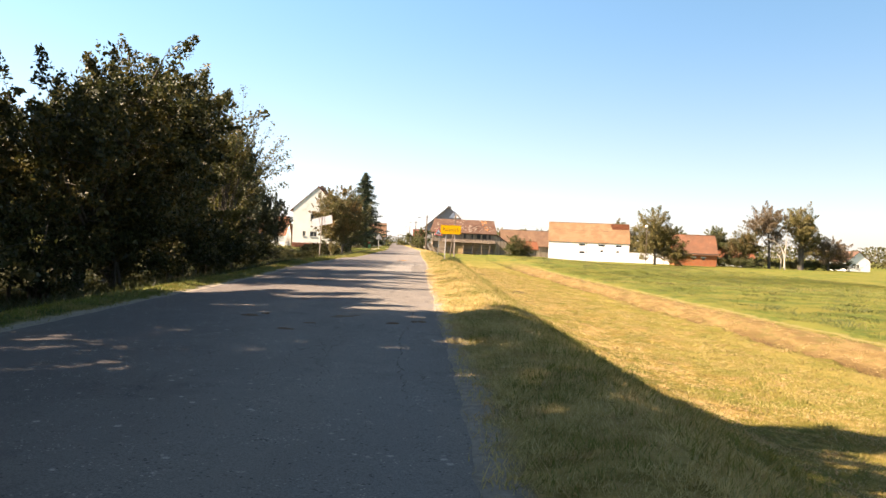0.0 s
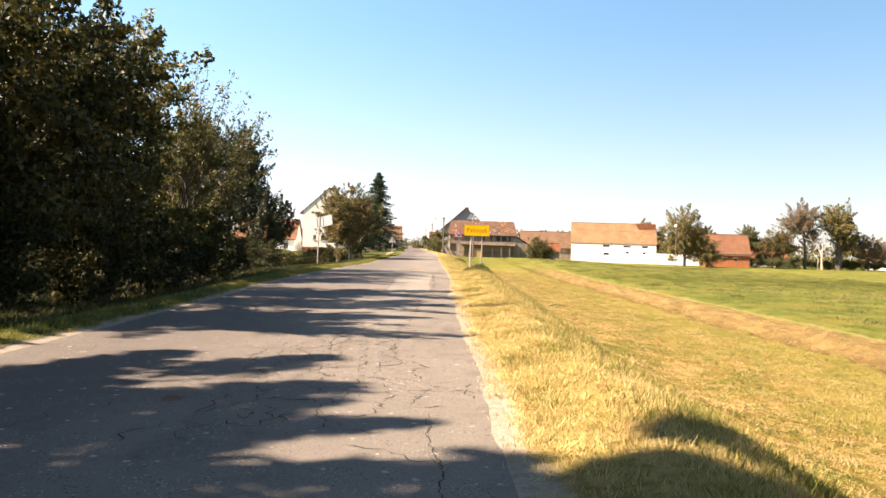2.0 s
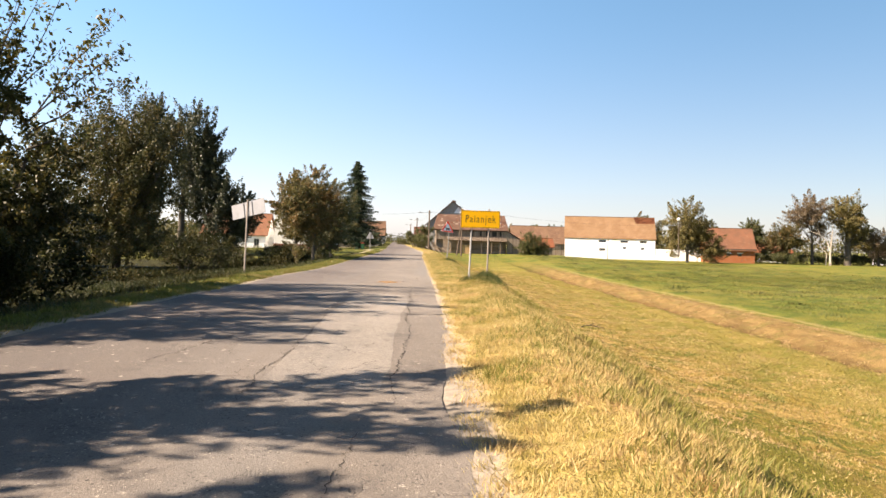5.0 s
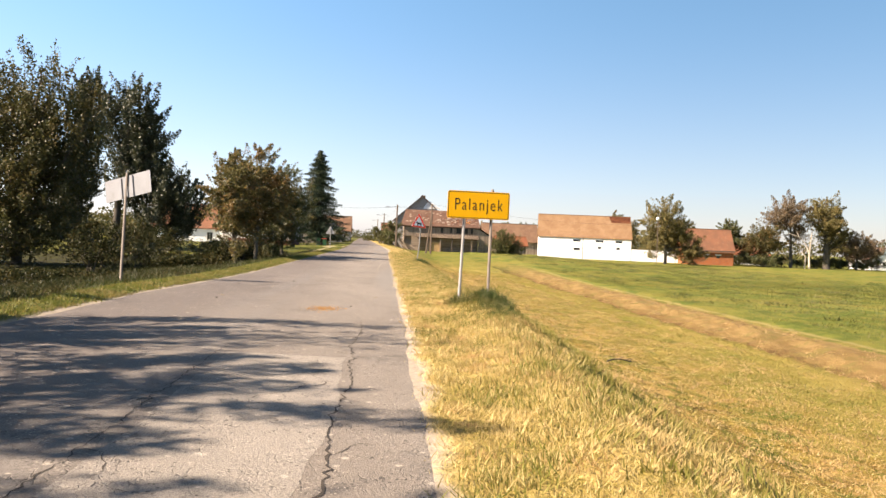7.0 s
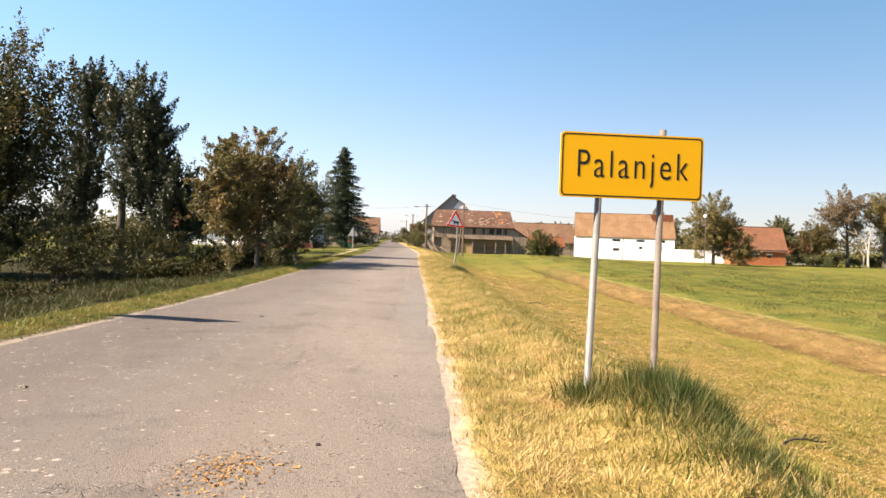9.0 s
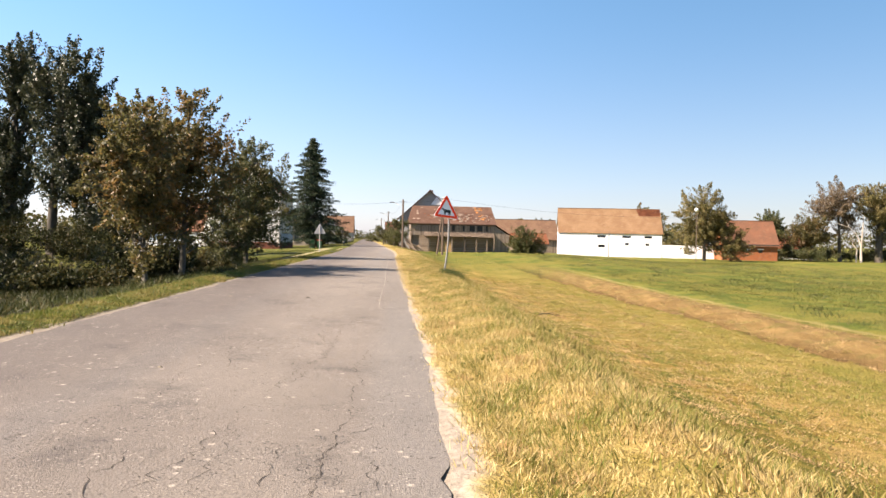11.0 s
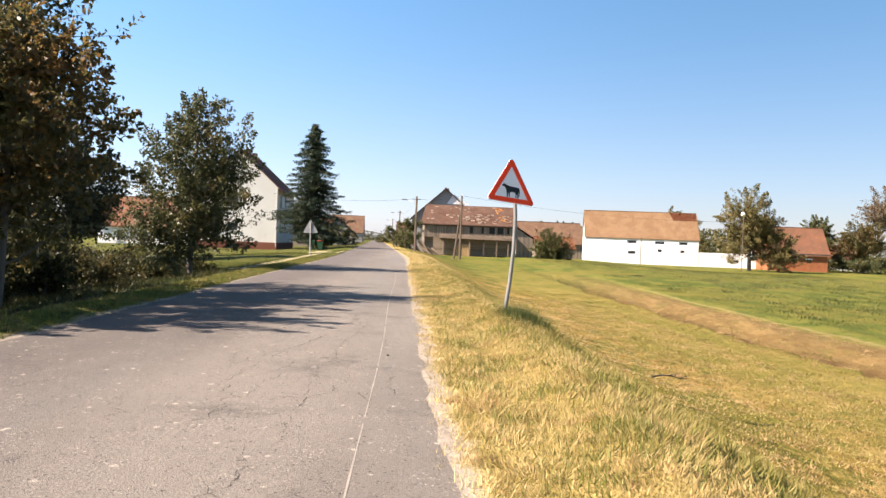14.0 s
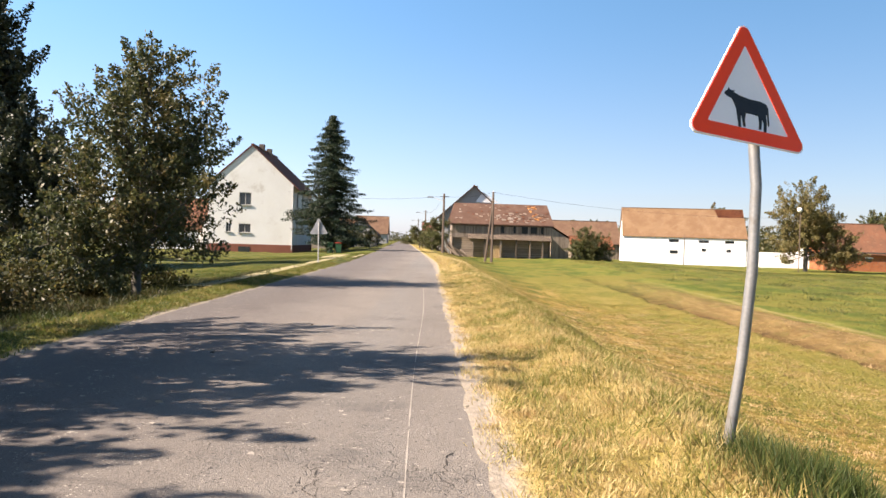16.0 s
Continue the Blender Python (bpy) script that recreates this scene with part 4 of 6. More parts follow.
def spruce(at, top, radius, seed):
    rng = np.random.default_rng(seed)
    z0 = float(land(*at)) - 0.05
    h = top - z0
    ob = thing("spruce", (at[0], at[1], z0), "tall dark spruce with drooping branches beside the house", "tree")
    v, f = tube([(0, 0, 0), (0.05, 0, h * 0.5), (0, 0, h * 0.99)], [0.24, 0.14, 0.02], 8)
    part("trunk", mesh_np("trunk", v, f, M_BARK, True), M_BARK, ob)
    vs, wood = [], []
    for i in range(340):
        u = (i / 340) ** 0.9
        z = h * (0.08 + 0.91 * u)
        ln = 1.25 * radius * (1 - u) ** 0.7 * rng.uniform(0.45, 1.25) + 0.15
        az = rng.uniform(0, 6.283)
        k = 7
        s = np.linspace(0, 1, k)
        line = np.stack([np.cos(az) * ln * s, np.sin(az) * ln * s, z + ln * (0.10 * s - 0.42 * s ** 2 + 0.22 * s ** 4)], -1)
        wood.append(tube(line, np.linspace(0.03, 0.006, k), 4, False))
        m = int(34 + 62 * ln)
        t = rng.uniform(0.12, 1, m)
        c = np.stack([np.interp(t, s, line[:, j]) for j in range(3)], -1)
        c += rng.normal(0, 1, (m, 3)) * (0.10 + 0.07 * ln * (1 - t))[:, None] * np.array([1, 1, 0.45])
        c[:, 2] -= np.abs(rng.normal(0, 0.10, m))
        vs.append(c)
    v, f = joined(wood)
    part("branches", mesh_np("branches", v, f, M_BARK), M_BARK, ob)
    v, f = leaves(np.vstack(vs), 0.24, rng, 0.9, 0.28)
    part("crown", mesh_np("crown", v, f, M_NEEDLE), M_NEEDLE, ob)
    return ob


def bush(label, at, top, radius, seed, leaf_mat=None, count=5000, leaf=0.10, name="bush", spread=0.3):
    return tree(name, label, at, top, radius, 0.06, leaf_mat or M_LEAF_BUSH, M_BARK, seed, leaf, count, 30, 5, spread=spread, rise=0.05, category="bush", group="roadside bushes")


def lobed_tree(name, label, at, lobes, leaf_mat, bark, seed, leaf, count, group="", shoots=(), thick=1.0, plume=0.0, clump=120, foot=0.12, ragged=0.35):
    """A trunk, limbs and twigs that carry clumps of single leaves; the crown fills uneven lobes (x, y, z, radius, half height)."""
    rng = np.random.default_rng(seed)
    z0 = float(land(*at)) - 0.06
    base = np.array([at[0], at[1], z0])
    ob = thing(name, tuple(base), label, "tree", group)
    lob = np.array(lobes, float)
    lob[:, :3] -= base
    vol = lob[:, 3] ** 2 * lob[:, 4]
    n = max(30, count // clump)
    pick = rng.choice(len(lob), n, p=vol / vol.sum())
    way = rng.normal(size=(n, 3))
    way /= np.linalg.norm(way, axis=1)[:, None]
    ph = rng.uniform(0, 6.28, 6)
    lump = 1 + ragged * (0.5 * np.sin(way[:, 0] * 5 + ph[0]) * np.sin(way[:, 2] * 6 + ph[1]) + 0.5 * np.sin(way[:, 1] * 7 + ph[2] + way[:, 2] * 3)) * 0.7
    rad = (rng.uniform(0, 1, n) ** 0.42 * lump)[:, None]
    size = lob[pick][:, [3, 3, 4]]
    c = lob[pick, :3] + way * rad * size * np.array([0.84, 0.84, 0.85])
    c[:, 2] = np.maximum(c[:, 2], 0.25)
    h = float((lob[:, 2] + lob[:, 4]).max())
    peak = lob[np.argmax(lob[:, 2] + lob[:, 4])]
    tt = np.linspace(0, 1, 10)
    line = np.stack([peak[0] * tt ** 1.4, peak[1] * tt ** 1.4, h * 0.94 * tt], -1) + np.cumsum(rng.normal(0, 0.012 * h / 5, (10, 3)) * np.array([1, 1, 0]), 0)
    line[0] = 0
    r0 = (0.017 * h + 0.025) * thick
    wood = [tube(line, r0 * (1.3 * (1 - tt) ** 0.8 + 0.06), 8)]
    grown = [line[2:]]
    main = rng.permutation(n)[:max(8, n // 9)]
    for i in main[np.argsort(c[main, 2])]:
        q = c[i]
        low = max(foot * h * rng.uniform(1.0, 2.6), min(0.86 * h, q[2] - 0.75 * np.hypot(q[0], q[1]) - 0.1 * h))
        p = np.array([np.interp(low, line[:, 2], line[:, k]) for k in range(3)])
        s = np.linspace(0, 1, 6)[:, None]
        mid = (p + q) / 2 + np.array([(q - p)[0] * 0.18, (q - p)[1] * 0.18, -0.08 * np.linalg.norm(q - p)])
        limb = (1 - s) ** 2 * p + 2 * s * (1 - s) * mid + s ** 2 * q + rng.normal(0, 0.03, (6, 3)) * s
        rr = r0 * 0.36 * (1 - 0.6 * low / h)
        wood.append(tube(limb, np.linspace(rr, rr * 0.16, 6), 5, False))
        grown.append(limb[1:])
    hold = np.vstack(grown)
    way_out = np.zeros((n, 3))
    for i in range(n):
        d = np.linalg.norm(hold - c[i], axis=1) + np.maximum(0, hold[:, 2] - c[i, 2]) * 1.2
        p = hold[np.argmin(d)]
        mid = (p + c[i]) / 2 + rng.normal(0, 0.06, 3)
        way_out[i] = (c[i] - p) / (np.linalg.norm(c[i] - p) + 0.1) + 0.7 * way[i] + rng.normal(0, 0.25, 3)
        wood.append(tube([p, mid, c[i] + (c[i] - p) * 0.25], [r0 * 0.10 + 0.003, r0 * 0.06 + 0.002, 0.003], 3, False))
    way_out[:, 2] += 0.45 + 1.2 * plume
    way_out /= np.linalg.norm(way_out, axis=1)[:, None]
    mean = float(np.average(lob[:, 3], weights=vol))
    cr = mean * 0.23 * rng.uniform(0.45, 1.5, n)
    reach = cr * (1.4 + 0.6 * plume) * np.where(rng.uniform(0, 1, n) < 0.16, 1.4, 1.0)
    share = cr ** 1.6 * rng.uniform(0.25, 1.6, n)
    k = rng.choice(n, count, p=share / share.sum())
    ball = rng.normal(0, 1, (count, 3))
    ball *= (rng.uniform(0, 1, count) ** 0.5 / (np.linalg.norm(ball, axis=1) + 1e-9))[:, None]
    up_spray = rng.uniform(-0.55, 1.0, count)
    thin = (0.72 * cr[k] * (1.0 - 0.72 * np.maximum(up_spray, 0)))[:, None]
    spots = [c[k] + way_out[k] * (up_spray * reach[k])[:, None] + ball * thin]
    for bx0, by0, bz0, tx, ty, tz, m in shoots:
        p, q = np.array([bx0, by0, bz0]) - base, np.array([tx, ty, tz]) - base
        s = np.linspace(0, 1, 7)[:, None]
        bowed = p + (q - p) * s + np.array([0.0, 0.0, 0.10]) * np.linalg.norm(q - p) * s * (1 - s) + rng.normal(0, 0.05, (7, 3)) * s
        wood.append(tube(bowed, np.linspace(0.022, 0.004, 7), 4, False))
        t = rng.uniform(0.25, 1.02, m)
        spots.append(np.stack([np.interp(t, s[:, 0], bowed[:, a]) for a in range(3)], -1) + rng.normal(0, 0.11, (m, 3)))
    v, f = joined(wood)
    part("trunk", mesh_np("trunk", v, f, bark, True), bark, ob)
    spots = np.vstack(spots)
    spots[:, 2] = np.maximum(spots[:, 2], 0.06)
    v, f = leaves(spots, leaf, rng)
    part("crown", mesh_np("crown", v, f, leaf_mat), leaf_mat, ob)
    return ob


def shoots_of(at, rise, count, top, reach, leafy_count, seed):
    """Long thin shoots that spread upwards from one place."""
    g = np.random.default_rng(seed)
    out = []
    for _ in range(count):
        a = g.uniform(0, 6.283)
        r = reach * g.uniform(0.25, 1.0)
        z = top * g.uniform(0.62, 1.0) - 0.10 * r * top / reach * 0.5
        out.append((at[0] + 0.25 * r * math.cos(a), at[1] + 0.25 * r * math.sin(a), rise * g.uniform(0.7, 1.2), at[0] + r * math.cos(a), at[1] + r * math.sin(a), z, leafy_count))
    return out


LEFT = "row of roadside trees"
lobed_tree("tree", "large dark leafy walnut tree at the roadside", (-7.4, 24.6), [(-7.2, 25.4, 3.0, 2.7, 2.8), (-4.9, 23.8, 4.6, 1.05, 1.7), (-6.4, 23.6, 4.0, 1.1, 1.6), (-4.7, 26.2, 4.3, 1.3, 1.7), (-6.0, 21.4, 3.3, 1.5, 1.8), (-6.6, 24.5, 1.6, 1.9, 1.5), (-8.9, 23.6, 3.9, 1.1, 1.7), (-8.4, 22.6, 2.4, 1.7, 1.9)], M_LEAF_DARK, M_BARK, 11, 0.15, 62000, LEFT, ragged=0.6, clump=150)
lobed_tree("tree", "dense roadside tree with browning leaves", (-8.8, 30.2), [(-8.3, 30.4, 3.8, 2.5, 3.7), (-7.4, 31.5, 1.7, 1.7, 1.7)], M_LEAF_MIX, M_BARK, 12, 0.15, 40000, LEFT, ragged=0.6)
lobed_tree("tree", "leafy yellow-green tree beside the feathery one", (-7.8, 33.8), [(-7.3, 33.9, 4.9, 1.7, 2.6), (-8.0, 34.8, 2.3, 1.9, 2.2)], M_LEAF_YOUNG, M_BARK, 18, 0.14, 30000, LEFT, ragged=0.6)
lobed_tree("tree", "loose young tree with feathery thin shoots", (-7.0, 37.6), [(-7.4, 37.8, 2.0, 1.4, 2.0), (-6.4, 37.4, 4.0, 1.1, 1.6)], M_LEAF_YOUNG, M_BARK, 17, 0.12, 17000, LEFT, shoots_of((-6.7, 37.0), 2.8, 34, 7.8, 2.1, 130, 5) + [(-6.0, 38.3, 3.4, -4.1, 38.7, 5.1, 260), (-5.9, 38.5, 3.6, -4.2, 38.3, 5.7, 260), (-6.0, 38.4, 3.2, -4.0, 38.9, 4.5, 220), (-6.0, 38.4, 2.9, -4.15, 39.0, 3.6, 160)], 0.7)
lobed_tree("tree", "low dark bushy tree at the end of the thicket", (-8.2, 40.6), [(-7.8, 40.8, 1.7, 1.7, 1.7), (-7.2, 41.4, 2.9, 1.0, 1.3)], M_LEAF_DARK, M_BARK, 29, 0.13, 18000, LEFT, ragged=0.5)
lobed_tree("tree", "tall dark tree overhanging the shaded verge", (-9.4, 20.0), [(-9.2, 20.2, 2.4, 2.3, 2.6), (-7.6, 19.2, 1.3, 1.5, 1.4), (-9.3, 20.0, 6.4, 1.9, 2.5)], M_LEAF_MIX, M_BARK, 19, 0.18, 36000, LEFT, ragged=0.6)
lobed_tree("tree", "tall leafy tree overhanging the road edge", (-8.8, 11.8), [(-8.9, 11.2, 9.8, 2.6, 4.2), (-8.4, 12.6, 5.0, 3.0, 3.2), (-6.2, 11.6, 5.6, 2.4, 2.2), (-8.0, 13.6, 3.0, 2.0, 2.4), (-8.6, 14.4, 6.2, 1.9, 2.4), (-8.2, 15.0, 4.2, 1.7, 2.0)], M_LEAF_DARK, M_BARK, 13, 0.27, 56000, LEFT, clump=260)
lobed_tree("tree", "tall leafy roadside tree", (-9.0, 4.0), [(-8.8, 4.2, 10.0, 4.2, 4.8), (-8.9, 7.8, 9.0, 2.4, 3.6), (-7.6, 8.2, 5.4, 2.2, 2.5), (-8.2, 4.0, 4.6, 3.6, 3.4), (-5.8, 3.4, 6.6, 2.8, 2.8)], M_LEAF_DARK, M_BARK, 14, 0.31, 48000, LEFT, clump=200)
lobed_tree("tree", "tall leafy roadside tree", (-9.0, -5.0), [(-8.6, -5.0, 9.4, 4.8, 5.2), (-8.0, -5.0, 4.0, 3.8, 3.2), (-5.4, -5.0, 6.4, 3.2, 3.0)], M_LEAF_MIX, M_BARK, 15, 0.34, 26000, LEFT, clump=200)
# two trees out of view, added to hold back sky light from the road
lobed_tree("tree", "unseen tree in the second row, added to block sky light", (-15.0, 9.0), [(-15.0, 9.0, 7.0, 4.4, 4.6), (-14.4, 12.0, 3.0, 3.4, 3.6)], M_LEAF_DARK, M_BARK, 20, 0.32, 16000, LEFT)
lobed_tree("tree", "unseen tree in the second row, added to block sky light", (-15.5, 0.0), [(-15.5, 0.0, 7.8, 4.6, 4.8), (-15.0, 0.0, 3.0, 4.0, 3.6)], M_LEAF_DARK, M_BARK, 16, 0.32, 15000, LEFT)
# backing trees added to keep sun out of the thicket, with shade-darkened leaves
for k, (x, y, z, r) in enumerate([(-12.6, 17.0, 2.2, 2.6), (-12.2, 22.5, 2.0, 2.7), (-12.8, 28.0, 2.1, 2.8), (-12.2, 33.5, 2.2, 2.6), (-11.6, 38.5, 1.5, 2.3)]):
    lobed_tree("tree", "dense dark-leaved tree added behind the roadside thicket to shade it", (x, y), [(x, y, z, r, r + 0.4)], M_LEAF_SHADE, M_BARK, 300 + k, 0.28, 10000, LEFT, ragged=0.4)
lobed_tree("tree", "broad tall tree with browning leaves on the low ground", (-18.6, 74.5), [(-18.8, 74.5, 4.0, 4.1, 5.0), (-17.3, 74.3, 7.7, 1.9, 3.2), (-19.7, 74.8, 7.4, 1.8, 3.3), (-21.6, 75.0, 6.4, 1.5, 3.0), (-15.6, 74.4, 5.6, 1.5, 3.6), (-14.4, 74.4, 6.6, 1.0, 2.6), (-18.8, 73.6, 0.6, 4.2, 1.8), (-23.5, 75.0, 0.8, 2.8, 1.9)], M_LEAF_MIX, M_BARK, 23, 0.19, 72000, LEFT, plume=0.5, clump=110)
lobed_tree("poplar", "tall dark poplar with upright branches", (-24.4, 106.3), [(-23.4, 106.0, 11.6, 2.6, 4.8), (-21.2, 106.0, 9.8, 1.7, 3.6), (-22.6, 106.0, 6.4, 3.0, 4.4), (-19.0, 105.6, 3.2, 3.4, 4.4)], M_LEAF_POPLAR, M_BARK, 21, 0.26, 60000, "poplars", plume=0.8, clump=110, foot=0.3, ragged=0.4)
lobed_tree("poplar", "tall dark poplar with upright branches", (-30.6, 112.4), [(-29.6, 112.0, 13.2, 2.3, 5.2), (-28.2, 112.0, 12.0, 1.2, 3.4), (-30.4, 112.0, 7.0, 2.6, 4.4), (-32.0, 112.0, 2.6, 2.8, 3.4)], M_LEAF_POPLAR, M_BARK, 22, 0.26, 42000, "poplars", plume=0.8, clump=110, foot=0.3, ragged=0.4)
lobed_tree("tree", "young tree with bronze autumn leaves", (-5.5, 70.0), [(-5.9, 70.4, 2.9, 1.6, 2.6), (-5.3, 68.9, 2.5, 1.4, 2.3), (-4.7, 67.7, 2.4, 1.1, 2.2), (-4.8, 69.7, 3.4, 1.2, 1.5), (-5.3, 66.7, 3.0, 1.2, 2.1), (-5.0, 67.5, 4.0, 1.1, 1.0), (-5.0, 69.2, 0.7, 0.8, 0.8)], M_LEAF_BRONZE, M_MIDBARK, 31, 0.135, 31000, LEFT, thick=0.6, ragged=0.45, clump=90)
lobed_tree("tree", "slender pale-barked tree with airy upper crown", (-4.7, 71.1), [(-4.8, 71.4, 2.8, 1.6, 2.4), (-4.6, 71.5, 4.5, 1.2, 1.6), (-4.6, 71.4, 5.45, 0.8, 0.8), (-3.5, 71.4, 3.3, 1.2, 2.2), (-6.3, 73.4, 3.7, 1.5, 2.4)], M_LEAF_BRONZE, M_MIDBARK, 32, 0.135, 20000, LEFT, thick=0.6, ragged=0.5, clump=70)
lobed_tree("tree", "leafy young walnut tree on the verge", (-5.1, 84.2), [(-5.2, 84.2, 3.1, 2.0, 2.7), (-4.9, 84.4, 4.9, 1.1, 1.3), (-3.9, 83.8, 3.0, 1.3, 1.7), (-5.4, 86.4, 2.2, 1.5, 2.1), (-5.3, 83.6, 0.7, 1.5, 1.2), (-4.3, 84.8, 1.5, 1.2, 1.5), (-5.8, 83.0, 1.2, 1.4, 1.4)], M_LEAF_WALNUT, M_MIDBARK, 33, 0.12, 40000, LEFT, thick=0.7, ragged=0.55, clump=70)
spruce((-7.9, 142.0), 13.9, 3.7, 41)


# ---- signs ----
def place_sign():
    ob = thing("place_sign", (3.92, 43.75, 0.0), "yellow village name sign on two steel posts on the verge", "road sign", turn=4.0)
    w, h, z = 0.56, 0.245, 1.885
    outer = rounded([(-w, z - h), (w, z - h), (w, z + h), (-w, z + h)], 0.035)
    part("panel", plate(outer, 0.012), M_YELLOW, ob)
    a = rounded([(-w + 0.012, z - h + 0.012), (w - 0.012, z - h + 0.012), (w - 0.012, z + h - 0.012), (-w + 0.012, z + h - 0.012)], 0.03)
    b = rounded([(-w + 0.021, z - h + 0.021), (w - 0.021, z - h + 0.021), (w - 0.021, z + h - 0.021), (-w + 0.021, z + h - 0.021)], 0.025)
    border = part("border", ring_plate(a, b, 0.0012), M_BLACK, ob, "thin black border line")
    border.location.y = -0.0012
    text = bpy.data.curves.new("lettering", "FONT")
    text.body, text.size, text.extrude, text.align_x, text.align_y, text.space_character = "Palanjek", 0.30, 0.0004, "CENTER", "CENTER", 1.22
    text.offset = -0.002
    text.materials.append(M_BLACK)
    word = new("lettering", text)
    word.parent = ob
    word.matrix_basis = pose(0, -0.0012, z + 0.0, 90, 0, 0) @ Matrix.Diagonal((0.73, 1, 1, 1))
    tagged(word, "black lettering")
    for x0, x1, top in ((-0.30, -0.23, z + h - 0.02), (0.235, 0.25, z + h + 0.05)):
        rod("post", (x0, 0.05, -0.6), (x1, 0.045, top), 0.026, M_STEEL if x0 < 0 else M_OLDPOST, ob)
    for x in (-0.235, 0.25):
        for dz in (-0.12, 0.12):
            part("clamp", bx((x - 0.045, 0.012, z + dz - 0.02), (x + 0.045, 0.085, z + dz + 0.02), 0.004), M_STEEL, ob)
    return ob


def triangle(side, r, cz):
    h = side * math.sqrt(3) / 2
    return rounded([(-side / 2, cz - h / 3), (side / 2, cz - h / 3), (0, cz + 2 * h / 3)], r, 6)


def sign_frame(right):
    """A turn whose x runs along right, whose y points out of the back and whose z points up the sign."""
    u = Vector(right).normalized()
    n = u.cross(Vector((0, 0, 1))).normalized()
    back = -n if n.y < 0 else n
    return Matrix((u, back, u.cross(back))).transposed()


def cattle_sign():
    ob = thing("warning_sign", (3.995, 69.815, 0.0), "red-rimmed white triangular cattle warning sign on a leaning steel post", "road sign")
    at = Matrix.Translation((0, 0, 2.088)) @ pose(0, 0, 0, 0, 0, 21.2) @ pose(0, 0, 0, -11, 0, 0) @ pose(0, 0, 0, 0, 5.2, 0)
    panel = part("panel", plate(triangle(0.90, 0.045, 0), 0.012), M_WHITE, ob, "white triangular panel")
    panel.matrix_basis = at
    rim = part("rim", ring_plate(triangle(0.875, 0.04, 0), triangle(0.605, 0.008, 0), 0.003), M_RED, ob, "red triangular rim")
    rim.matrix_basis = at @ Matrix.Translation((0, -0.003, 0))
    shape = [(-0.185, 0.050), (-0.180, 0.066), (-0.160, 0.078), (-0.150, 0.098), (-0.142, 0.084), (-0.118, 0.082), (-0.100, 0.090), (-0.112, 0.072), (-0.060, 0.058), (0.02, 0.048), (0.10, 0.050), (0.150, 0.040), (0.168, 0.015), (0.170, -0.105), (0.160, -0.105), (0.156, -0.02), (0.146, -0.045), (0.150, -0.085), (0.143, -0.150), (0.122, -0.150), (0.126, -0.095), (0.112, -0.060), (0.108, -0.100), (0.100, -0.142), (0.082, -0.142), (0.088, -0.095), (0.082, -0.052),
             (0.03, -0.048), (-0.02, -0.050), (-0.030, -0.095), (-0.026, -0.142), (-0.044, -0.142), (-0.052, -0.090), (-0.058, -0.055), (-0.066, -0.100), (-0.062, -0.150), (-0.082, -0.150), (-0.090, -0.085), (-0.096, -0.030), (-0.115, 0.005), (-0.128, 0.030), (-0.160, 0.036)]
    mark = part("pictogram", plate([(x * 0.92, z * 0.92 - 0.035) for x, z in shape], 0.003), M_BLACK, ob, "plain black pictogram")
    mark.matrix_basis = at @ Matrix.Translation((0, -0.003, 0))
    v, f = tube([(-0.06, 0.05, -0.8), (-0.02, 0.05, 0.1), (0.04, 0.05, 0.56), (0.085, 0.05, 1.1), (0.095, 0.06, 1.6), (0.075, 0.09, 1.95), (0.06, 0.14, 2.3)], 0.032, 12)
    part("post", mesh_np("post", v, f, M_STEEL, True), M_STEEL, ob)
    for dz in (-0.14, 0.12):
        c = part("clamp", bx((0.01, 0.012, dz - 0.02), (0.13, 0.09, dz + 0.02), 0.004), M_STEEL, ob)
        c.matrix_basis = at
    return ob


def exit_sign():
    ob = thing("village_exit_sign", (-3.68, 48.05, 0.0), "rectangular road sign seen from its bare metal back on one post", "road sign")
    turn = sign_frame((0.66, -0.46, 0.14)).to_4x4()
    at = Matrix.Translation((0.03, -0.04, 2.15)) @ turn
    p = part("panel", plate(rounded([(-0.80, -0.25), (0.80, -0.25), (0.80, 0.25), (-0.80, 0.25)], 0.03), 0.01), M_ALU, ob)
    p.matrix_basis = at @ Matrix.Translation((0, 0.06, 0))
    for x in (-0.2, 0.0, 0.2):
        s = part("stiffener", bx((x - 0.02, 0.03, -0.23), (x + 0.02, 0.06, 0.23), 0.004), M_ALU, ob)
        s.matrix_basis = at
    rod("post", (-0.03, 0, -0.7), (0.05, 0, 2.46), 0.03, M_OLDPOST, ob)
    return ob


def back_triangle():
    ob = thing("warning_sign", (-2.86, 99.7, 0.0), "triangular road sign seen from its bare metal back", "road sign")
    at = Matrix.Translation((0, 0, 1.60)) @ sign_frame((1, -0.12, 0.03)).to_4x4()
    part("panel", plate(triangle(0.88, 0.045, 0), 0.012), M_ALU, ob).matrix_basis = at
    part("stiffener", bx((-0.18, -0.02, -0.12), (0.18, 0.0, -0.08)), M_ALU, ob).matrix_basis = at
    rod("post", (0.02, -0.03, -0.6), (0, -0.03, 1.95), 0.03, M_STEEL, ob)
    return ob


place_sign()
cattle_sign()
exit_sign()
back_triangle()


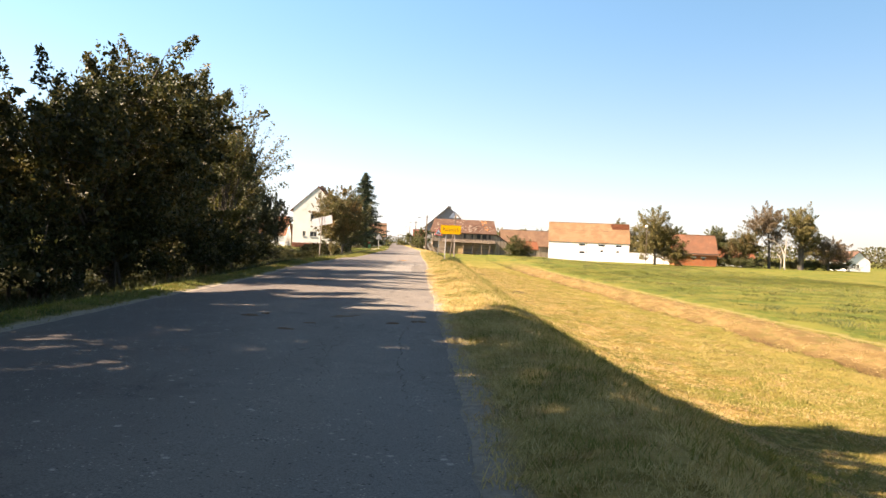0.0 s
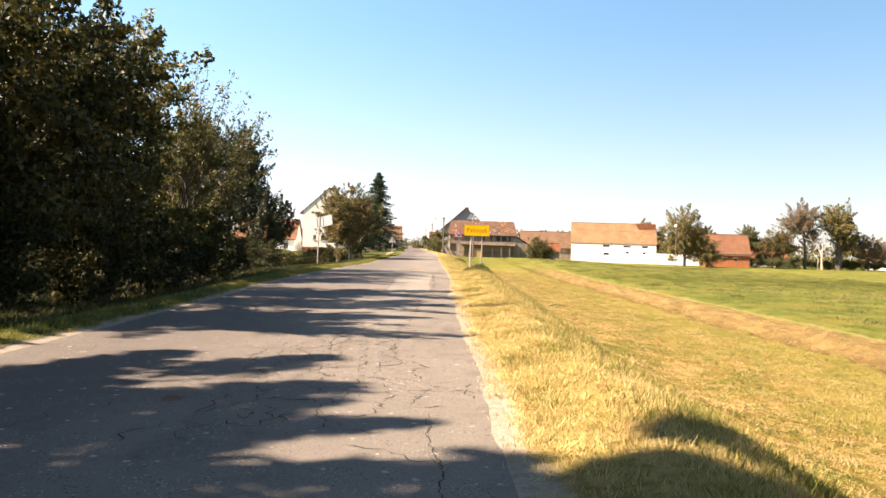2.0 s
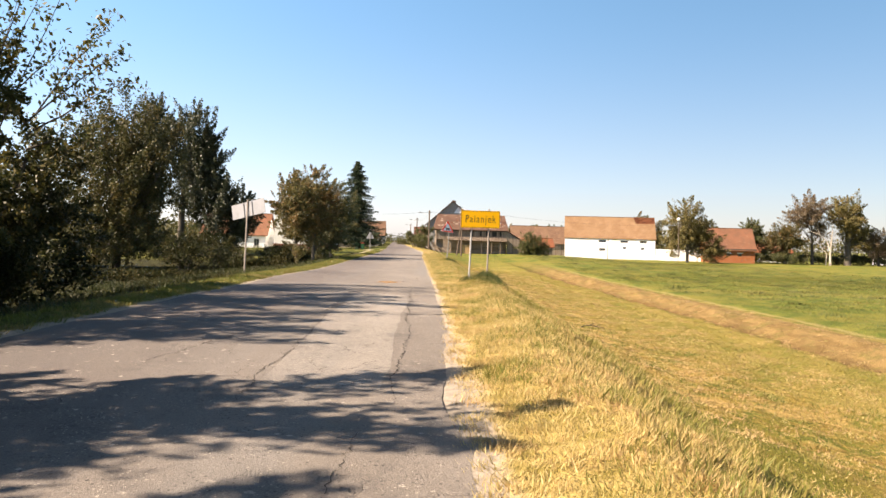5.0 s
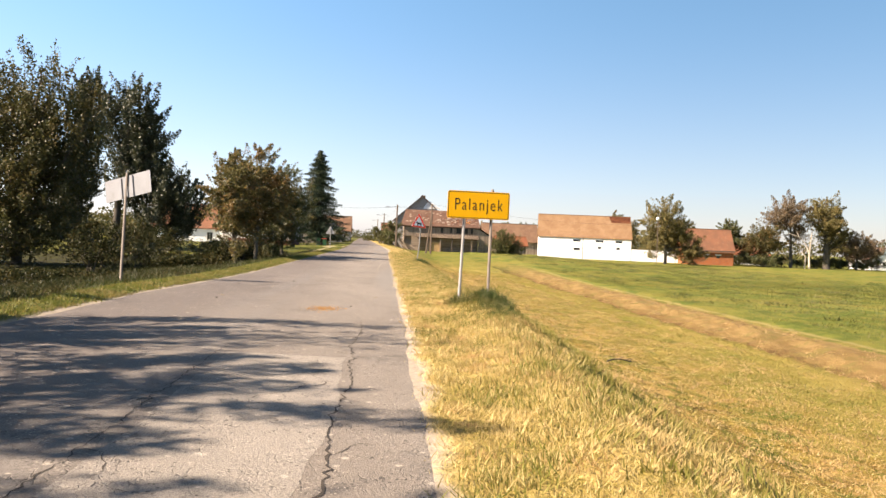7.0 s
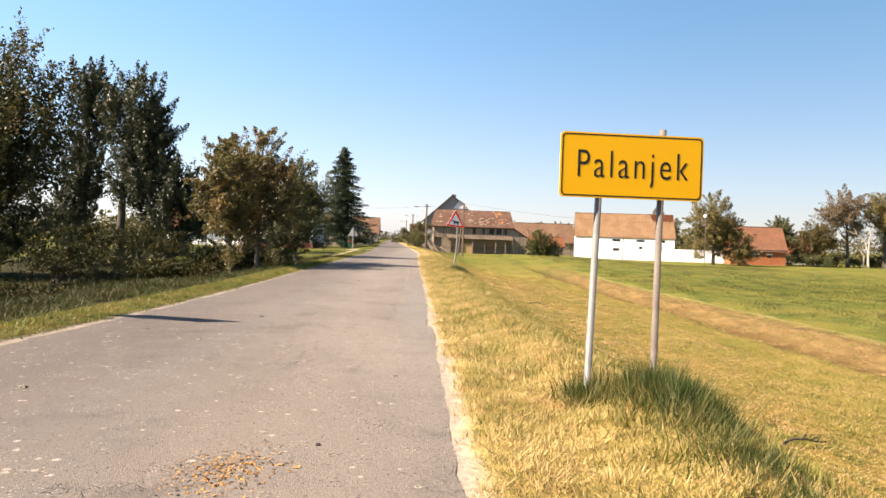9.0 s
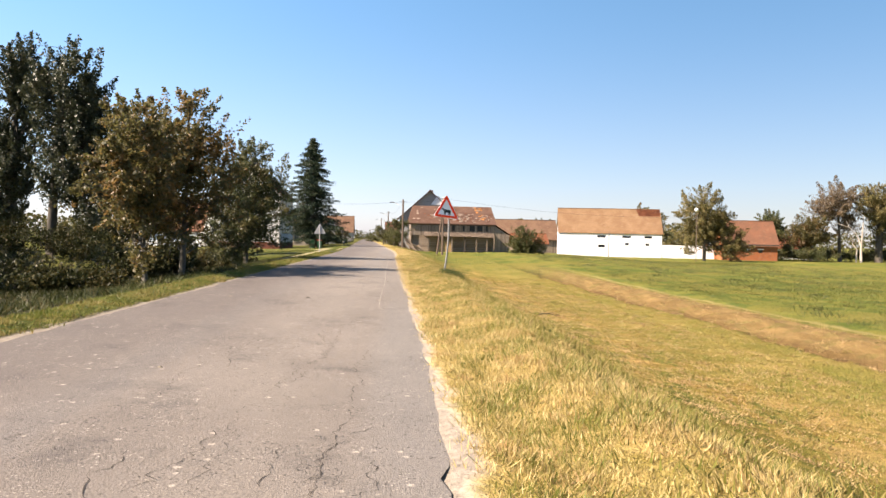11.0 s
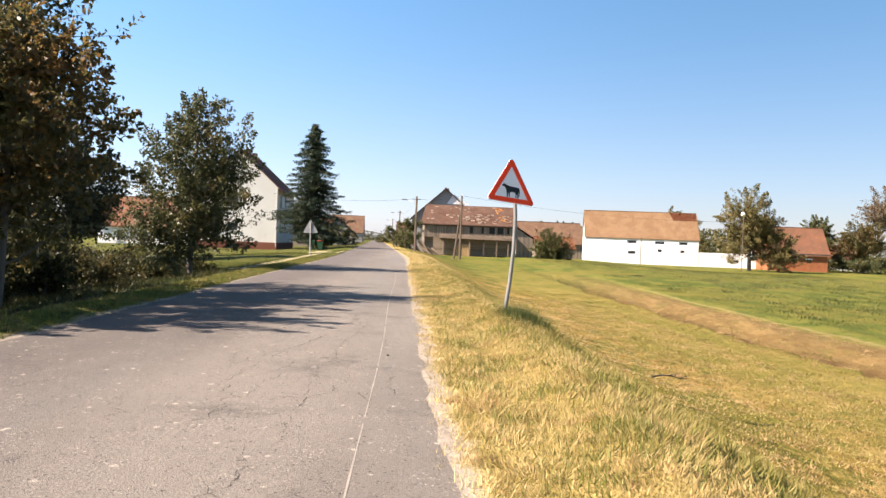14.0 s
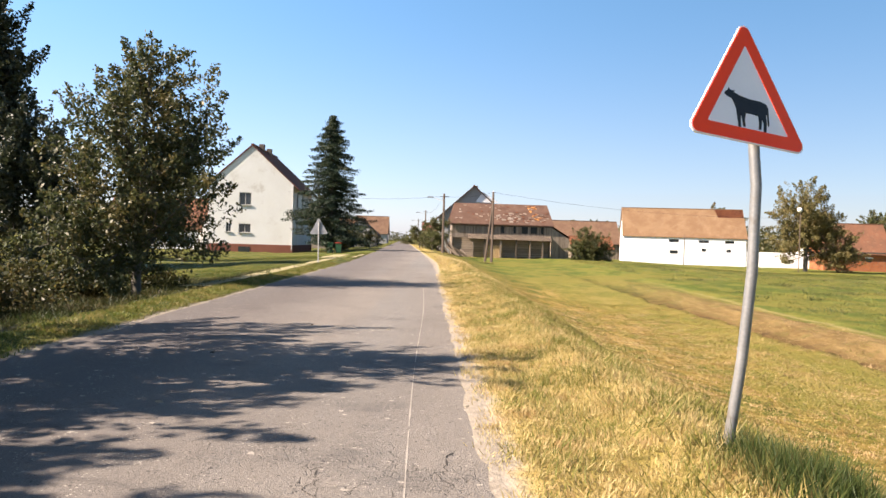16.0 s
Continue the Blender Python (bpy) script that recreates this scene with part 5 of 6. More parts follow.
# ---- buildings ----
def window(parent, x, z, w, h, y, depth=0.12, sill=True, frame_mat=None, bars=1):
    """A framed window set into a wall that faces -y, its outer wall plane at y."""
    fm = frame_mat or M_FRAME
    win = part("window", bx((x - w / 2, y + depth, z), (x + w / 2, y + depth + 0.03, z + h)), M_GLASS, parent, "dark glazed window")
    t = 0.06
    bm = bmesh.new()
    for lo, hi in (((x - w / 2, z), (x - w / 2 + t, z + h)), ((x + w / 2 - t, z), (x + w / 2, z + h)), ((x - w / 2, z), (x + w / 2, z + t)), ((x - w / 2, z + h - t), (x + w / 2, z + h))):
        box(bm, (lo[0], y + depth - 0.05, lo[1]), (hi[0], y + depth, hi[1]))
    for k in range(bars):
        c = x - w / 2 + w * (k + 1) / (bars + 1)
        box(bm, (c - 0.03, y + depth - 0.04, z), (c + 0.03, y + depth, z + h))
    part("frame", bm, fm, win)
    if sill:
        part("sill", bx((x - w / 2 - 0.08, y - 0.10, z - 0.07), (x + w / 2 + 0.08, y + 0.02, z - 0.005), 0.01), fm, win)
    return win


def gable_roof(parent, w, l, eave, ridge, over_side, over_end, mat, thick=0.14, x0=0.0, y0=0.0, name="roof"):
    """A two-sided roof over x0..x0+w, y0..y0+l with its ridge along y."""
    bm = bmesh.new()
    half = w / 2
    slope = (ridge - eave) / half
    for s in (-1, 1):
        ex, ez = x0 + half + s * (half + over_side), eave - slope * over_side
        rows = []
        for y in (y0 - over_end, y0 + l + over_end):
            rows.append([bm.verts.new(p) for p in ((x0 + half, y, ridge), (ex, y, ez), (ex, y, ez + thick), (x0 + half, y, ridge + thick))])
        a, b = rows
        for i in range(4):
            bm.faces.new((a[i], a[(i + 1) % 4], b[(i + 1) % 4], b[i]))
        bm.faces.new(a)
        bm.faces.new(b[::-1])
    rf = part(name, bm, mat, parent)
    n = max(6, int((l + 2 * over_end) / 0.4))
    bm = bmesh.new()
    step = (l + 2 * over_end) / n
    for i in range(n):
        box(bm, (x0 + half - 0.12, y0 - over_end + i * step + 0.01, ridge + thick - 0.06), (x0 + half + 0.12, y0 - over_end + (i + 1) * step, ridge + thick + 0.05))
    part("ridge", bm, mat, rf)
    return rf


def gable_end(w, z0, z1, t, y):
    bm = bmesh.new()
    a = [bm.verts.new(p) for p in ((0, y, z0), (w, y, z0), (w / 2, y, z1))]
    b = [bm.verts.new(p) for p in ((0, y + t, z0), (w, y + t, z0), (w / 2, y + t, z1))]
    bm.faces.new(a)
    bm.faces.new(b[::-1])
    for i in range(3):
        bm.faces.new((a[i], b[i], b[(i + 1) % 3], a[(i + 1) % 3]))
    return bm


def simple_house(name, label, at, turn, w, l, wall_h, ridge, wall_mat, roof_mat, front=(), side=(), over=0.4, group="", chimney=None, category="house", gable_mat=None, over_end=None):
    """A gabled house: front gable at local y = 0 facing -y, ridge along y. front and side hold windows (x, z, w, h)."""
    ob = thing(name, at, label, category, group, turn)
    t = 0.3
    part("wall", holed_wall(w, wall_h, t, [(x - a / 2, z, x + a / 2, z + b) for x, z, a, b in front if z + b < wall_h]), wall_mat, ob)
    back = part("wall", bx((0, l - t, 0), (w, l, wall_h)), wall_mat, ob)
    for x in (0, w - t):
        if x and side:
            s = part("wall", holed_wall(l - 2 * t, wall_h, t, [(c - a / 2, z, c + a / 2, z + b) for c, z, a, b in side]), wall_mat, ob)
            s.matrix_basis = pose(w, t, 0, 0, 0, 90)
            for c, z, a, b in side:
                win = window(s, c, z, a, b, 0.0)
        else:
            part("wall", bx((x, t, 0), (x + t, l - t, wall_h)), wall_mat, ob)
    part("gable", gable_end(w, wall_h, ridge - 0.02, t, 0), gable_mat or wall_mat, ob)
    part("gable", gable_end(w, wall_h, ridge - 0.02, t, l - t), gable_mat or wall_mat, ob)
    for x, z, a, b in front:
        window(ob, x, z, a, b, 0.0 if z + b < wall_h else -0.16, 0.12)
    gable_roof(ob, w, l, wall_h, ridge, over, over if over_end is None else over_end, roof_mat)
    if chimney:
        for cx, cy, ch in chimney:
            part("chimney", bx((cx - 0.25, cy - 0.25, ridge - 1.2), (cx + 0.25, cy + 0.25, ridge + ch), 0.02), M_CHIMNEY, ob)
    return ob


def big_house():
    ob = simple_house("house", "tall white plastered house with red-brown plinth and brown tiled roof", (-21.9, 147.0, -1.45), 0, 8.1, 11.5, 7.2, 10.9, M_PLASTER, M_TILE_BROWN,
                      [(3.5, 2.55, 1.15, 0.85), (1.95, 2.6, 0.5, 0.8), (3.5, 5.2, 1.15, 1.2), (3.5, 0.55, 1.0, 0.55)],
                      [(2.0, 2.6, 1.0, 1.4), (5.0, 2.6, 1.0, 1.4), (2.0, 5.2, 1.0, 1.3), (5.0, 5.0, 0.9, 2.0)], 0.55, chimney=[(4.3, 3.0, 0.5), (4.3, 6.4, 0.45)], over_end=0.1)
    part("plinth", bx((-0.05, -0.05, -0.4), (8.15, 11.55, 1.45), 0.02), M_PLINTH, ob, "red-brown plinth")
    part("vent", bx((2.95, -0.08, 0.7), (4.05, -0.045, 1.2)), M_GLASS, ob, "dark cellar opening")
    rod("downpipe", (8.06, -0.06, 1.0), (8.06, -0.06, 7.1), 0.05, M_STEEL, ob)
    bal = part("balcony", bx((8.1, 3.6, 4.6), (9.3, 9.0, 4.78), 0.02), M_PLASTER, ob, "white balcony slab")
    bm = bmesh.new()
    for k in range(19):
        y = 3.65 + k * 0.29
        box(bm, (9.2, y, 4.78), (9.24, y + 0.05, 5.7))
    box(bm, (9.19, 3.6, 5.68), (9.26, 9.0, 5.76))
    part("railing", bm, M_DARKWOOD, bal)
    ob.scale = (1.14, 1.14, 1.14)
    return ob


def wooden_barn():
    ob = thing("barn", (5.3, 172.0, -1.55), "old grey timber barn with sagging gallery and patched tile roof", "barn")
    part("wall", bx((0.6, 1.2, 0), (14.6, 1.4, 3.4)), M_BEAMS, ob, "grey log wall")
    part("upper_wall", bx((0.3, 0.3, 3.3), (14.7, 0.5, 5.55)), M_BOARDS, ob, "weathered upper boards")
    part("wall", bx((0.3, 8.6, 0), (14.7, 8.8, 5.6)), M_BOARDS, ob)
    for x in (0.3, 14.5):
        part("wall", bx((x, 0.9, 0), (x + 0.2, 8.6, 5.55)), M_BOARDS, ob)
    for x, w in ((7.4, 0.45), (9.2, 0.35), (10.4, 0.9), (11.7, 0.9), (13.2, 0.35)):
        part("opening", bx((x, 0.26, 4.1), (x + w, 0.30, 5.1)), M_BLACK, ob, "dark unglazed opening")
    part("lintel_beam", bx((0.1, 0.14, 5.05), (14.9, 0.29, 5.25)), M_DARKWOOD, ob)
    bm = bmesh.new()
    vs = [bm.verts.new(p) for p in ((-0.3, -0.05, 5.35), (15.0, -0.05, 5.35), (14.6, 4.5, 8.5), (0.7, 4.5, 8.5), (-0.3, 9.2, 5.4), (15.0, 9.2, 5.4))]
    lo = [bm.verts.new(v.co - Vector((0, 0, 0.16))) for v in vs]
    for a in ((0, 1, 2, 3), (3, 2, 5, 4)):
        bm.faces.new([vs[i] for i in a])
        bm.faces.new([lo[i] for i in a[::-1]])
    for a, b in ((0, 1), (1, 2), (2, 5), (5, 4), (4, 3), (3, 0)):
        bm.faces.new((vs[a], vs[b], lo[b], lo[a]))
    roof = part("roof", bm, M_TILE_OLD, ob, "brown tile roof with pale patches")
    rng = np.random.default_rng(5)
    for k in range(110):
        u, v = rng.uniform(0.03, 0.97), rng.uniform(0.05, 0.93)
        if k < 16:
            u, v = rng.uniform(0.79, 0.87), rng.uniform(0.05, 0.9)
        elif k % 2:
            u, v = 0.62 + rng.normal(0, 0.13), rng.uniform(0.08, 0.5)
        w, h = rng.uniform(0.22, 0.6), rng.uniform(0.025, 0.07)
        u = min(u, 0.95)
        p = lambda a, b: Vector((-0.3 + 15.3 * a - (0 if a < 0.5 else 0.4 * b) + (b if a < 0.5 else 0), -0.05 + 4.55 * b, 5.35 + 3.15 * b + 0.035))
        bm = bmesh.new()
        q = [bm.verts.new(p(a, b)) for a, b in ((u, v), (u + w / 15, v), (u + w / 15, v + h), (u, v + h))]
        bm.faces.new(q)
        bmesh.ops.solidify(bm, geom=bm.faces[:], thickness=0.02)
        part("tile_patch", bm, M_TILE_BRIGHT if k < 16 else (M_TILE_PALE if k % 3 else M_TILE_RED), roof)
    bm = bmesh.new()
    vs = [bm.verts.new(p) for p in ((2.6, -1.3, 3.2), (14.6, -1.3, 3.1), (14.6, 0.3, 3.75), (2.6, 0.3, 3.85))]
    bm.faces.new(vs)
    bmesh.ops.solidify(bm, geom=bm.faces[:], thickness=0.10)
    part("gallery_roof", bm, M_BOARDS, ob, "sagging lower roof of grey boards")
    for x in (3.2, 4.9, 7.2, 9.4, 11.4, 13.2):
        part("post", bx((x, -1.15, 0), (x + 0.2, -0.95, 3.15)), M_DARKWOOD if x in (4.9, 9.4) else M_BOARDS, ob)
    for z in (0.9, 1.7, 2.4):
        part("rail", bx((9.5, -0.6, z), (13.3, -0.54, z + 0.2)), M_BOARDS, ob)
    part("door", bx((5.1, -0.9, 0), (7.5, -0.8, 2.3)), M_FRESH, ob, "pale new board doors")
    bm = bmesh.new()
    vs = [bm.verts.new(p) for p in ((14.75, 0.25, 5.35), (17.6, 0.25, 3.62), (17.6, 7.0, 3.62), (14.75, 7.0, 5.35))]
    bm.faces.new(vs)
    bmesh.ops.solidify(bm, geom=bm.faces[:], thickness=0.12)
    part("lean_to_roof", bm, M_TILE_OLD, ob)
    lw = part("lean_to_wall", plate([(14.72, 0), (17.3, 0), (17.3, 3.5), (14.72, 5.1)], 0.1), M_BOARDS, ob)
    lw.location.y = 0.35
    part("lean_to_wall", bx((17.2, 0.5, 0), (17.3, 6.8, 3.6)), M_BOARDS, ob)
    rng = np.random.default_rng(8)
    for k in range(16):
        x = rng.uniform(-0.2, 3.6)
        b = part("fallen_board", bx((-0.14, 0, 0), (0.14, 0.04, rng.uniform(2.2, 3.8))), M_DARKWOOD if k % 2 else M_BOARDS, ob)
        b.matrix_basis = pose(x, -0.4 - 0.07 * k, 0, rng.uniform(-8, 8), rng.uniform(-62, -20), rng.uniform(-20, 20))
    return ob


def white_barn():
    ob = thing("barn", (36.0, 193.0, -1.95), "long white limewashed barn with tan tiled roof", "barn", turn=-11.0)
    w, l, wall, ridge = 20.2, 9.0, 5.0, 9.9
    holes = [(7.6, 4.05, 9.25, 4.55), (12.5, 4.05, 14.2, 4.5), (16.8, 4.05, 18.3, 4.5), (7.8, 2.1, 9.15, 2.65), (13.05, 2.6, 13.8, 3.1), (17.05, 2.55, 17.8, 3.05)]
    part("wall", holed_wall(w, wall, 0.35, holes), M_LIME, ob)
    for x0, z0, x1, z1 in holes:
        part("opening", bx((x0, 0.2, z0), (x1, 0.24, z1)), M_GLASS, ob, "dark window opening")
    part("wall", bx((0, l - 0.35, 0), (w, l, wall)), M_LIME, ob)
    for x in (0, w - 0.35):
        part("wall", bx((x, 0.35, 0), (x + 0.35, l - 0.35, wall)), M_LIME, ob)
        g = part("gable", gable_end(l, wall, ridge - 0.05, 0.35, 0), M_LIME, ob)
        g.matrix_basis = pose(x + 0.35, 0, 0, 0, 0, 90)
    holder = part("roof_base", bx((0.2, 0.2, wall - 0.1), (w - 0.2, l - 0.2, wall - 0.02)), M_DARKWOOD, ob)
    rf = gable_roof(ob, l, w, wall, ridge, 0.16, 0.2, M_TILE_TAN)
    rf.matrix_basis = pose(0, l, 0, 0, 0, -90)
    bm = bmesh.new()
    vs = [bm.verts.new(p) for p in ((w - 3.2, 0.85, 5.98), (w + 0.1, 0.4, 5.47), (w + 0.1, l / 2 - 0.1, 9.98), (w - 4.6, l / 2 - 0.1, 9.98))]
    bm.faces.new(vs)
    bmesh.ops.solidify(bm, geom=bm.faces[:], thickness=-0.03)
    part("roof_repair", bm, M_TILE_RED, ob, "darker red patch of roof tiles")
    return ob


big_house()
simple_house("cottage", "low white cottage with orange tile roof", (-35.0, 158.6, -1.3), -90, 7.6, 10.9, 3.0, 6.5, M_LIME, M_TILE_SHED, side=[(2.4, 1.0, 0.9, 1.2), (5.2, 1.0, 0.9, 1.2), (9.0, 1.0, 0.9, 1.2)], over=0.35)
wooden_barn()
simple_house("house", "gabled house with grey roof behind the barn", (4.0, 186.0, -1.4), 0, 11.0, 12.0, 6.6, 11.6, M_GREYWALL, M_TILE_OLD, [(6.8, 8.0, 0.9, 0.8)], over=0.6, chimney=[(6.2, 6.0, 0.5)])
white_barn()
part("garden_wall", bx((0, 0, -2.2), (15.0, 0.25, 0.85), 0.02), M_LIME).matrix_basis = pose(55.95, 189.1, 0, 0, 0, -11)
tagged(bpy.data.objects["garden_wall"], "white rendered garden wall beside the barn", "wall")


def brick_shed():
    ob = thing("shed", (64.8, 181.3, -2.45), "red brick shed with old red tile roof", "shed", turn=-8)
    w, l, wall, ridge = 9.9, 7.0, 3.9, 8.2
    holes = [(6.4, 2.2, 7.2, 2.8), (4.0, 2.2, 4.8, 2.8)]
    part("wall", holed_wall(w, wall, 0.3, holes), M_BRICK, ob)
    for x0, z0, x1, z1 in holes:
        part("opening", bx((x0, 0.15, z0), (x1, 0.2, z1)), M_GLASS, ob, "small dark window opening")
        part("lintel", bx((x0 - 0.2, -0.02, z1), (x1 + 0.2, 0.14, z1 + 0.2)), M_LIME, ob, "pale lintel")
    part("wall", bx((0, l - 0.3, 0), (w, l, wall)), M_BRICK, ob)
    for x in (0, w - 0.3):
        part("wall", bx((x, 0.3, 0), (x + 0.3, l - 0.3, wall)), M_BRICK, ob)
        g = part("gable", gable_end(l, wall, ridge - 0.05, 0.3, 0), M_BRICK, ob)
        g.matrix_basis = pose(x + 0.3, 0, 0, 0, 0, 90)
    part("eave_board", bx((-0.2, -0.42, wall - 0.32), (w + 0.2, -0.36, wall - 0.1)), M_DARKWOOD, ob)
    rf = gable_roof(ob, l, w, wall, ridge, 0.45, 0.3, M_TILE_SHED)
    rf.matrix_basis = pose(0, l, 0, 0, 0, -90)
    return ob


brick_shed()
tagged(part("gable_panel", plate([(9.7, 7.6), (13.6, 7.6), (10.9, 9.3)], 0.04), M_LIME, None), "white painted part of the far gable", "wall")
bpy.data.objects["gable_panel"].location = (0, 185.9, 0)


# ---- poles, cables, bins ----
def pole_pair():
    ob = thing("utility_pole", (9.4, 150.0, -1.55), "braced wooden utility pole beside the road", "utility pole")
    rod("pole", (0.1, 0, -0.4), (0.1, 0, 8.5), 0.16, M_POLE, ob, r2=0.12)
    rod("brace", (-0.75, 0, -0.4), (0.05, 0, 6.9), 0.15, M_POLE, ob, r2=0.09)
    rod("insulator", (0.1, 0, 8.45), (0.1, 0, 8.62), 0.04, M_LAMPGLASS, ob)
    return ob


def street_pole(x, y, top, arm=True):
    z0 = float(land(x, y)) - 0.3
    ob = thing("street_lamp", (x, y, z0), "wooden street pole with lamp arm and cables", "street lamp", "street poles")
    h = top - z0
    rod("pole", (0, 0, 0), (0, 0, h), 0.16, M_POLE, ob, r2=0.12)
    rod("crossarm", (-0.5, 0, h - 0.35), (0.5, 0, h - 0.35), 0.04, M_POLE, ob)
    if arm:
        rod("arm", (0, 0, h - 0.9), (-1.3, 0, h - 0.45), 0.03, M_STEEL, ob)
        part("lamp_head", bx((-1.9, -0.12, h - 0.5), (-1.25, 0.12, h - 0.36), 0.03), M_ALU, ob)
    return ob


def cable(name, a, b, sag, r=0.010):
    t = np.linspace(0, 1, 17)
    p = np.outer(1 - t, a) + np.outer(t, b)
    p[:, 2] -= sag * 4 * t * (1 - t)
    v, f = tube(p, r, 4)
    return tagged(part(name, mesh_np(name, v, f, M_CABLE), M_CABLE), "thin black overhead cable between poles", "cable")


pole_pair()
street_pole(3.9, 150.5, 6.6)
street_pole(1.6, 215.0, 7.2)
street_pole(-0.8, 285.0, 7.4)
cable("overhead_cable", (9.5, 150, 6.9), (47.5, 152, 5.2), 0.9)
cable("overhead_cable", (9.5, 150, 6.9), (3.9, 150.5, 6.3), 0.3)
cable("overhead_cable", (3.9, 150.5, 6.3), (1.6, 215, 6.8), 0.8)
cable("overhead_cable", (3.9, 150.5, 6.3), (-13, 146, 6.0), 0.5)


def globe_lamp():
    ob = thing("garden_lamp", (52.6, 165.0, -2.15), "thin lamp post with white globe", "lamp post")
    rod("post", (0, 0, 0), (0, 0, 8.7), 0.06, M_POLE, ob)
    bm = bmesh.new()
    bmesh.ops.create_icosphere(bm, subdivisions=2, radius=0.34, matrix=Matrix.Translation((-0.1, 0, 8.95)))
    part("globe", bm, M_LAMPGLASS, ob)


globe_lamp()


def wheelie_bin(at, lid):
    ob = thing("wheelie_bin", (*at, float(land(*at)) + 0.01), "green plastic wheeled rubbish bin beside the drive", "bin", "bins")
    bm = bmesh.new()
    lo, hi = 0.21, 0.29
    vs = [bm.verts.new((sx * s, sy * s, z)) for z, s in ((0.06, lo), (0.95, hi)) for sx, sy in ((-1, -1), (1, -1), (1, 1), (-1, 1))]
    for a in ((3, 2, 1, 0), (4, 5, 6, 7), (0, 1, 5, 4), (1, 2, 6, 5), (2, 3, 7, 6), (3, 0, 4, 7)):
        bm.faces.new([vs[i] for i in a])
    part("body", bm, M_BIN, ob)
    part("lid", bx((-0.31, -0.33, 0.95), (0.31, 0.31, 1.05), 0.03), lid, ob)
    for x in (-0.24, 0.24):
        rod("wheel", (x - 0.03, 0.27, 0.1), (x + 0.03, 0.27, 0.1), 0.1, M_BLACK, ob, 12)


wheelie_bin((-6.5, 138.0), M_BIN_LID)
wheelie_bin((-7.4, 138.2), M_BIN)
rod_pole = thing("thin_pole", (44.2, 186.0, -2.1), "thin wooden pole before the white barn", "pole")
rod("pole", (0, 0, 0), (0, 0, 5.4), 0.07, M_POLE, rod_pole)

# ---- trees right and far ----
lobed_tree("tree", "broad walnut tree before the brick shed", (56.6, 171.0), [(55.8, 171.0, 6.3, 4.2, 5.3), (60.6, 170.6, 1.6, 3.4, 3.9), (58.0, 171.0, 3.5, 3.0, 4.5), (53.8, 171.0, 2.0, 2.2, 3.0), (59.6, 170.8, 4.6, 2.6, 2.8), (62.0, 170.6, 0.4, 2.4, 2.6)], M_LEAF_OLIVE, M_BARK, 51, 0.27, 44000, ragged=0.25, clump=90)
lobed_tree("tree", "tall thinning tree with grey-brown leaves", (90.0, 185.0), [(89.0, 185.0, 9.6, 4.4, 4.4), (86.0, 185.0, 8.0, 2.6, 3.2), (91.5, 185.0, 5.0, 2.6, 3.0)], M_LEAF_GREY, M_BARK, 52, 0.26, 26000, ragged=0.45)
lobed_tree("tree", "tall leafy tree with a thick dark trunk", (98.0, 185.0), [(97.2, 185.0, 9.6, 4.2, 4.8), (99.5, 185.0, 5.2, 3.6, 4.0)], M_LEAF_OLIVE, M_BARK, 53, 0.28, 34000, thick=2.0, ragged=0.45)
lobed_tree("tree", "round browning garden tree", (105.0, 185.0), [(104.6, 185.0, 3.2, 3.8, 3.6), (108.0, 185.0, 2.0, 2.6, 2.6)], M_LEAF_GREY, M_BARK, 54, 0.28, 20000)
lobed_tree("tree", "brown autumn tree in the far garden", (83.5, 184.0), [(83.5, 184.0, 3.8, 4.0, 3.8), (80.0, 184.5, 2.4, 2.6, 3.2)], M_LEAF_BRONZE, M_BARK, 55, 0.28, 24000)
lobed_tree("tree", "green tree behind the shed", (78.8, 190.0), [(78.6, 190.0, 4.4, 3.2, 3.8)], M_LEAF_GARDEN, M_BARK, 56, 0.28, 13000)
lobed_tree("tree", "small round tree behind the shed roof", (70.5, 196.0), [(70.5, 196.0, 4.6, 2.4, 3.6)], M_LEAF_WALNUT, M_BARK, 57, 0.28, 9000)
lobed_tree("tree", "brown autumn tree behind the white barn", (58.5, 212.0), [(58.5, 212.0, 6.0, 4.0, 4.6), (63.0, 212.0, 4.0, 3.2, 4.0)], M_LEAF_BRONZE, M_BARK, 58, 0.3, 14000)
bush("low green shrub under the garden trees", (81.8, 181.0), 1.4, 3.6, 64, M_LEAF_WALNUT, 9000, 0.22, spread=0.5)
for k in range(11):
    bush("dark undergrowth below the garden trees", (76.0 + 3.5 * k, 187.5 + (k % 3)), 1.2 - 0.5 * (k % 2), 3.0, 160 + k, M_LEAF_GARDEN if k % 2 else M_LEAF_MIX, 3600, 0.26, spread=0.5)


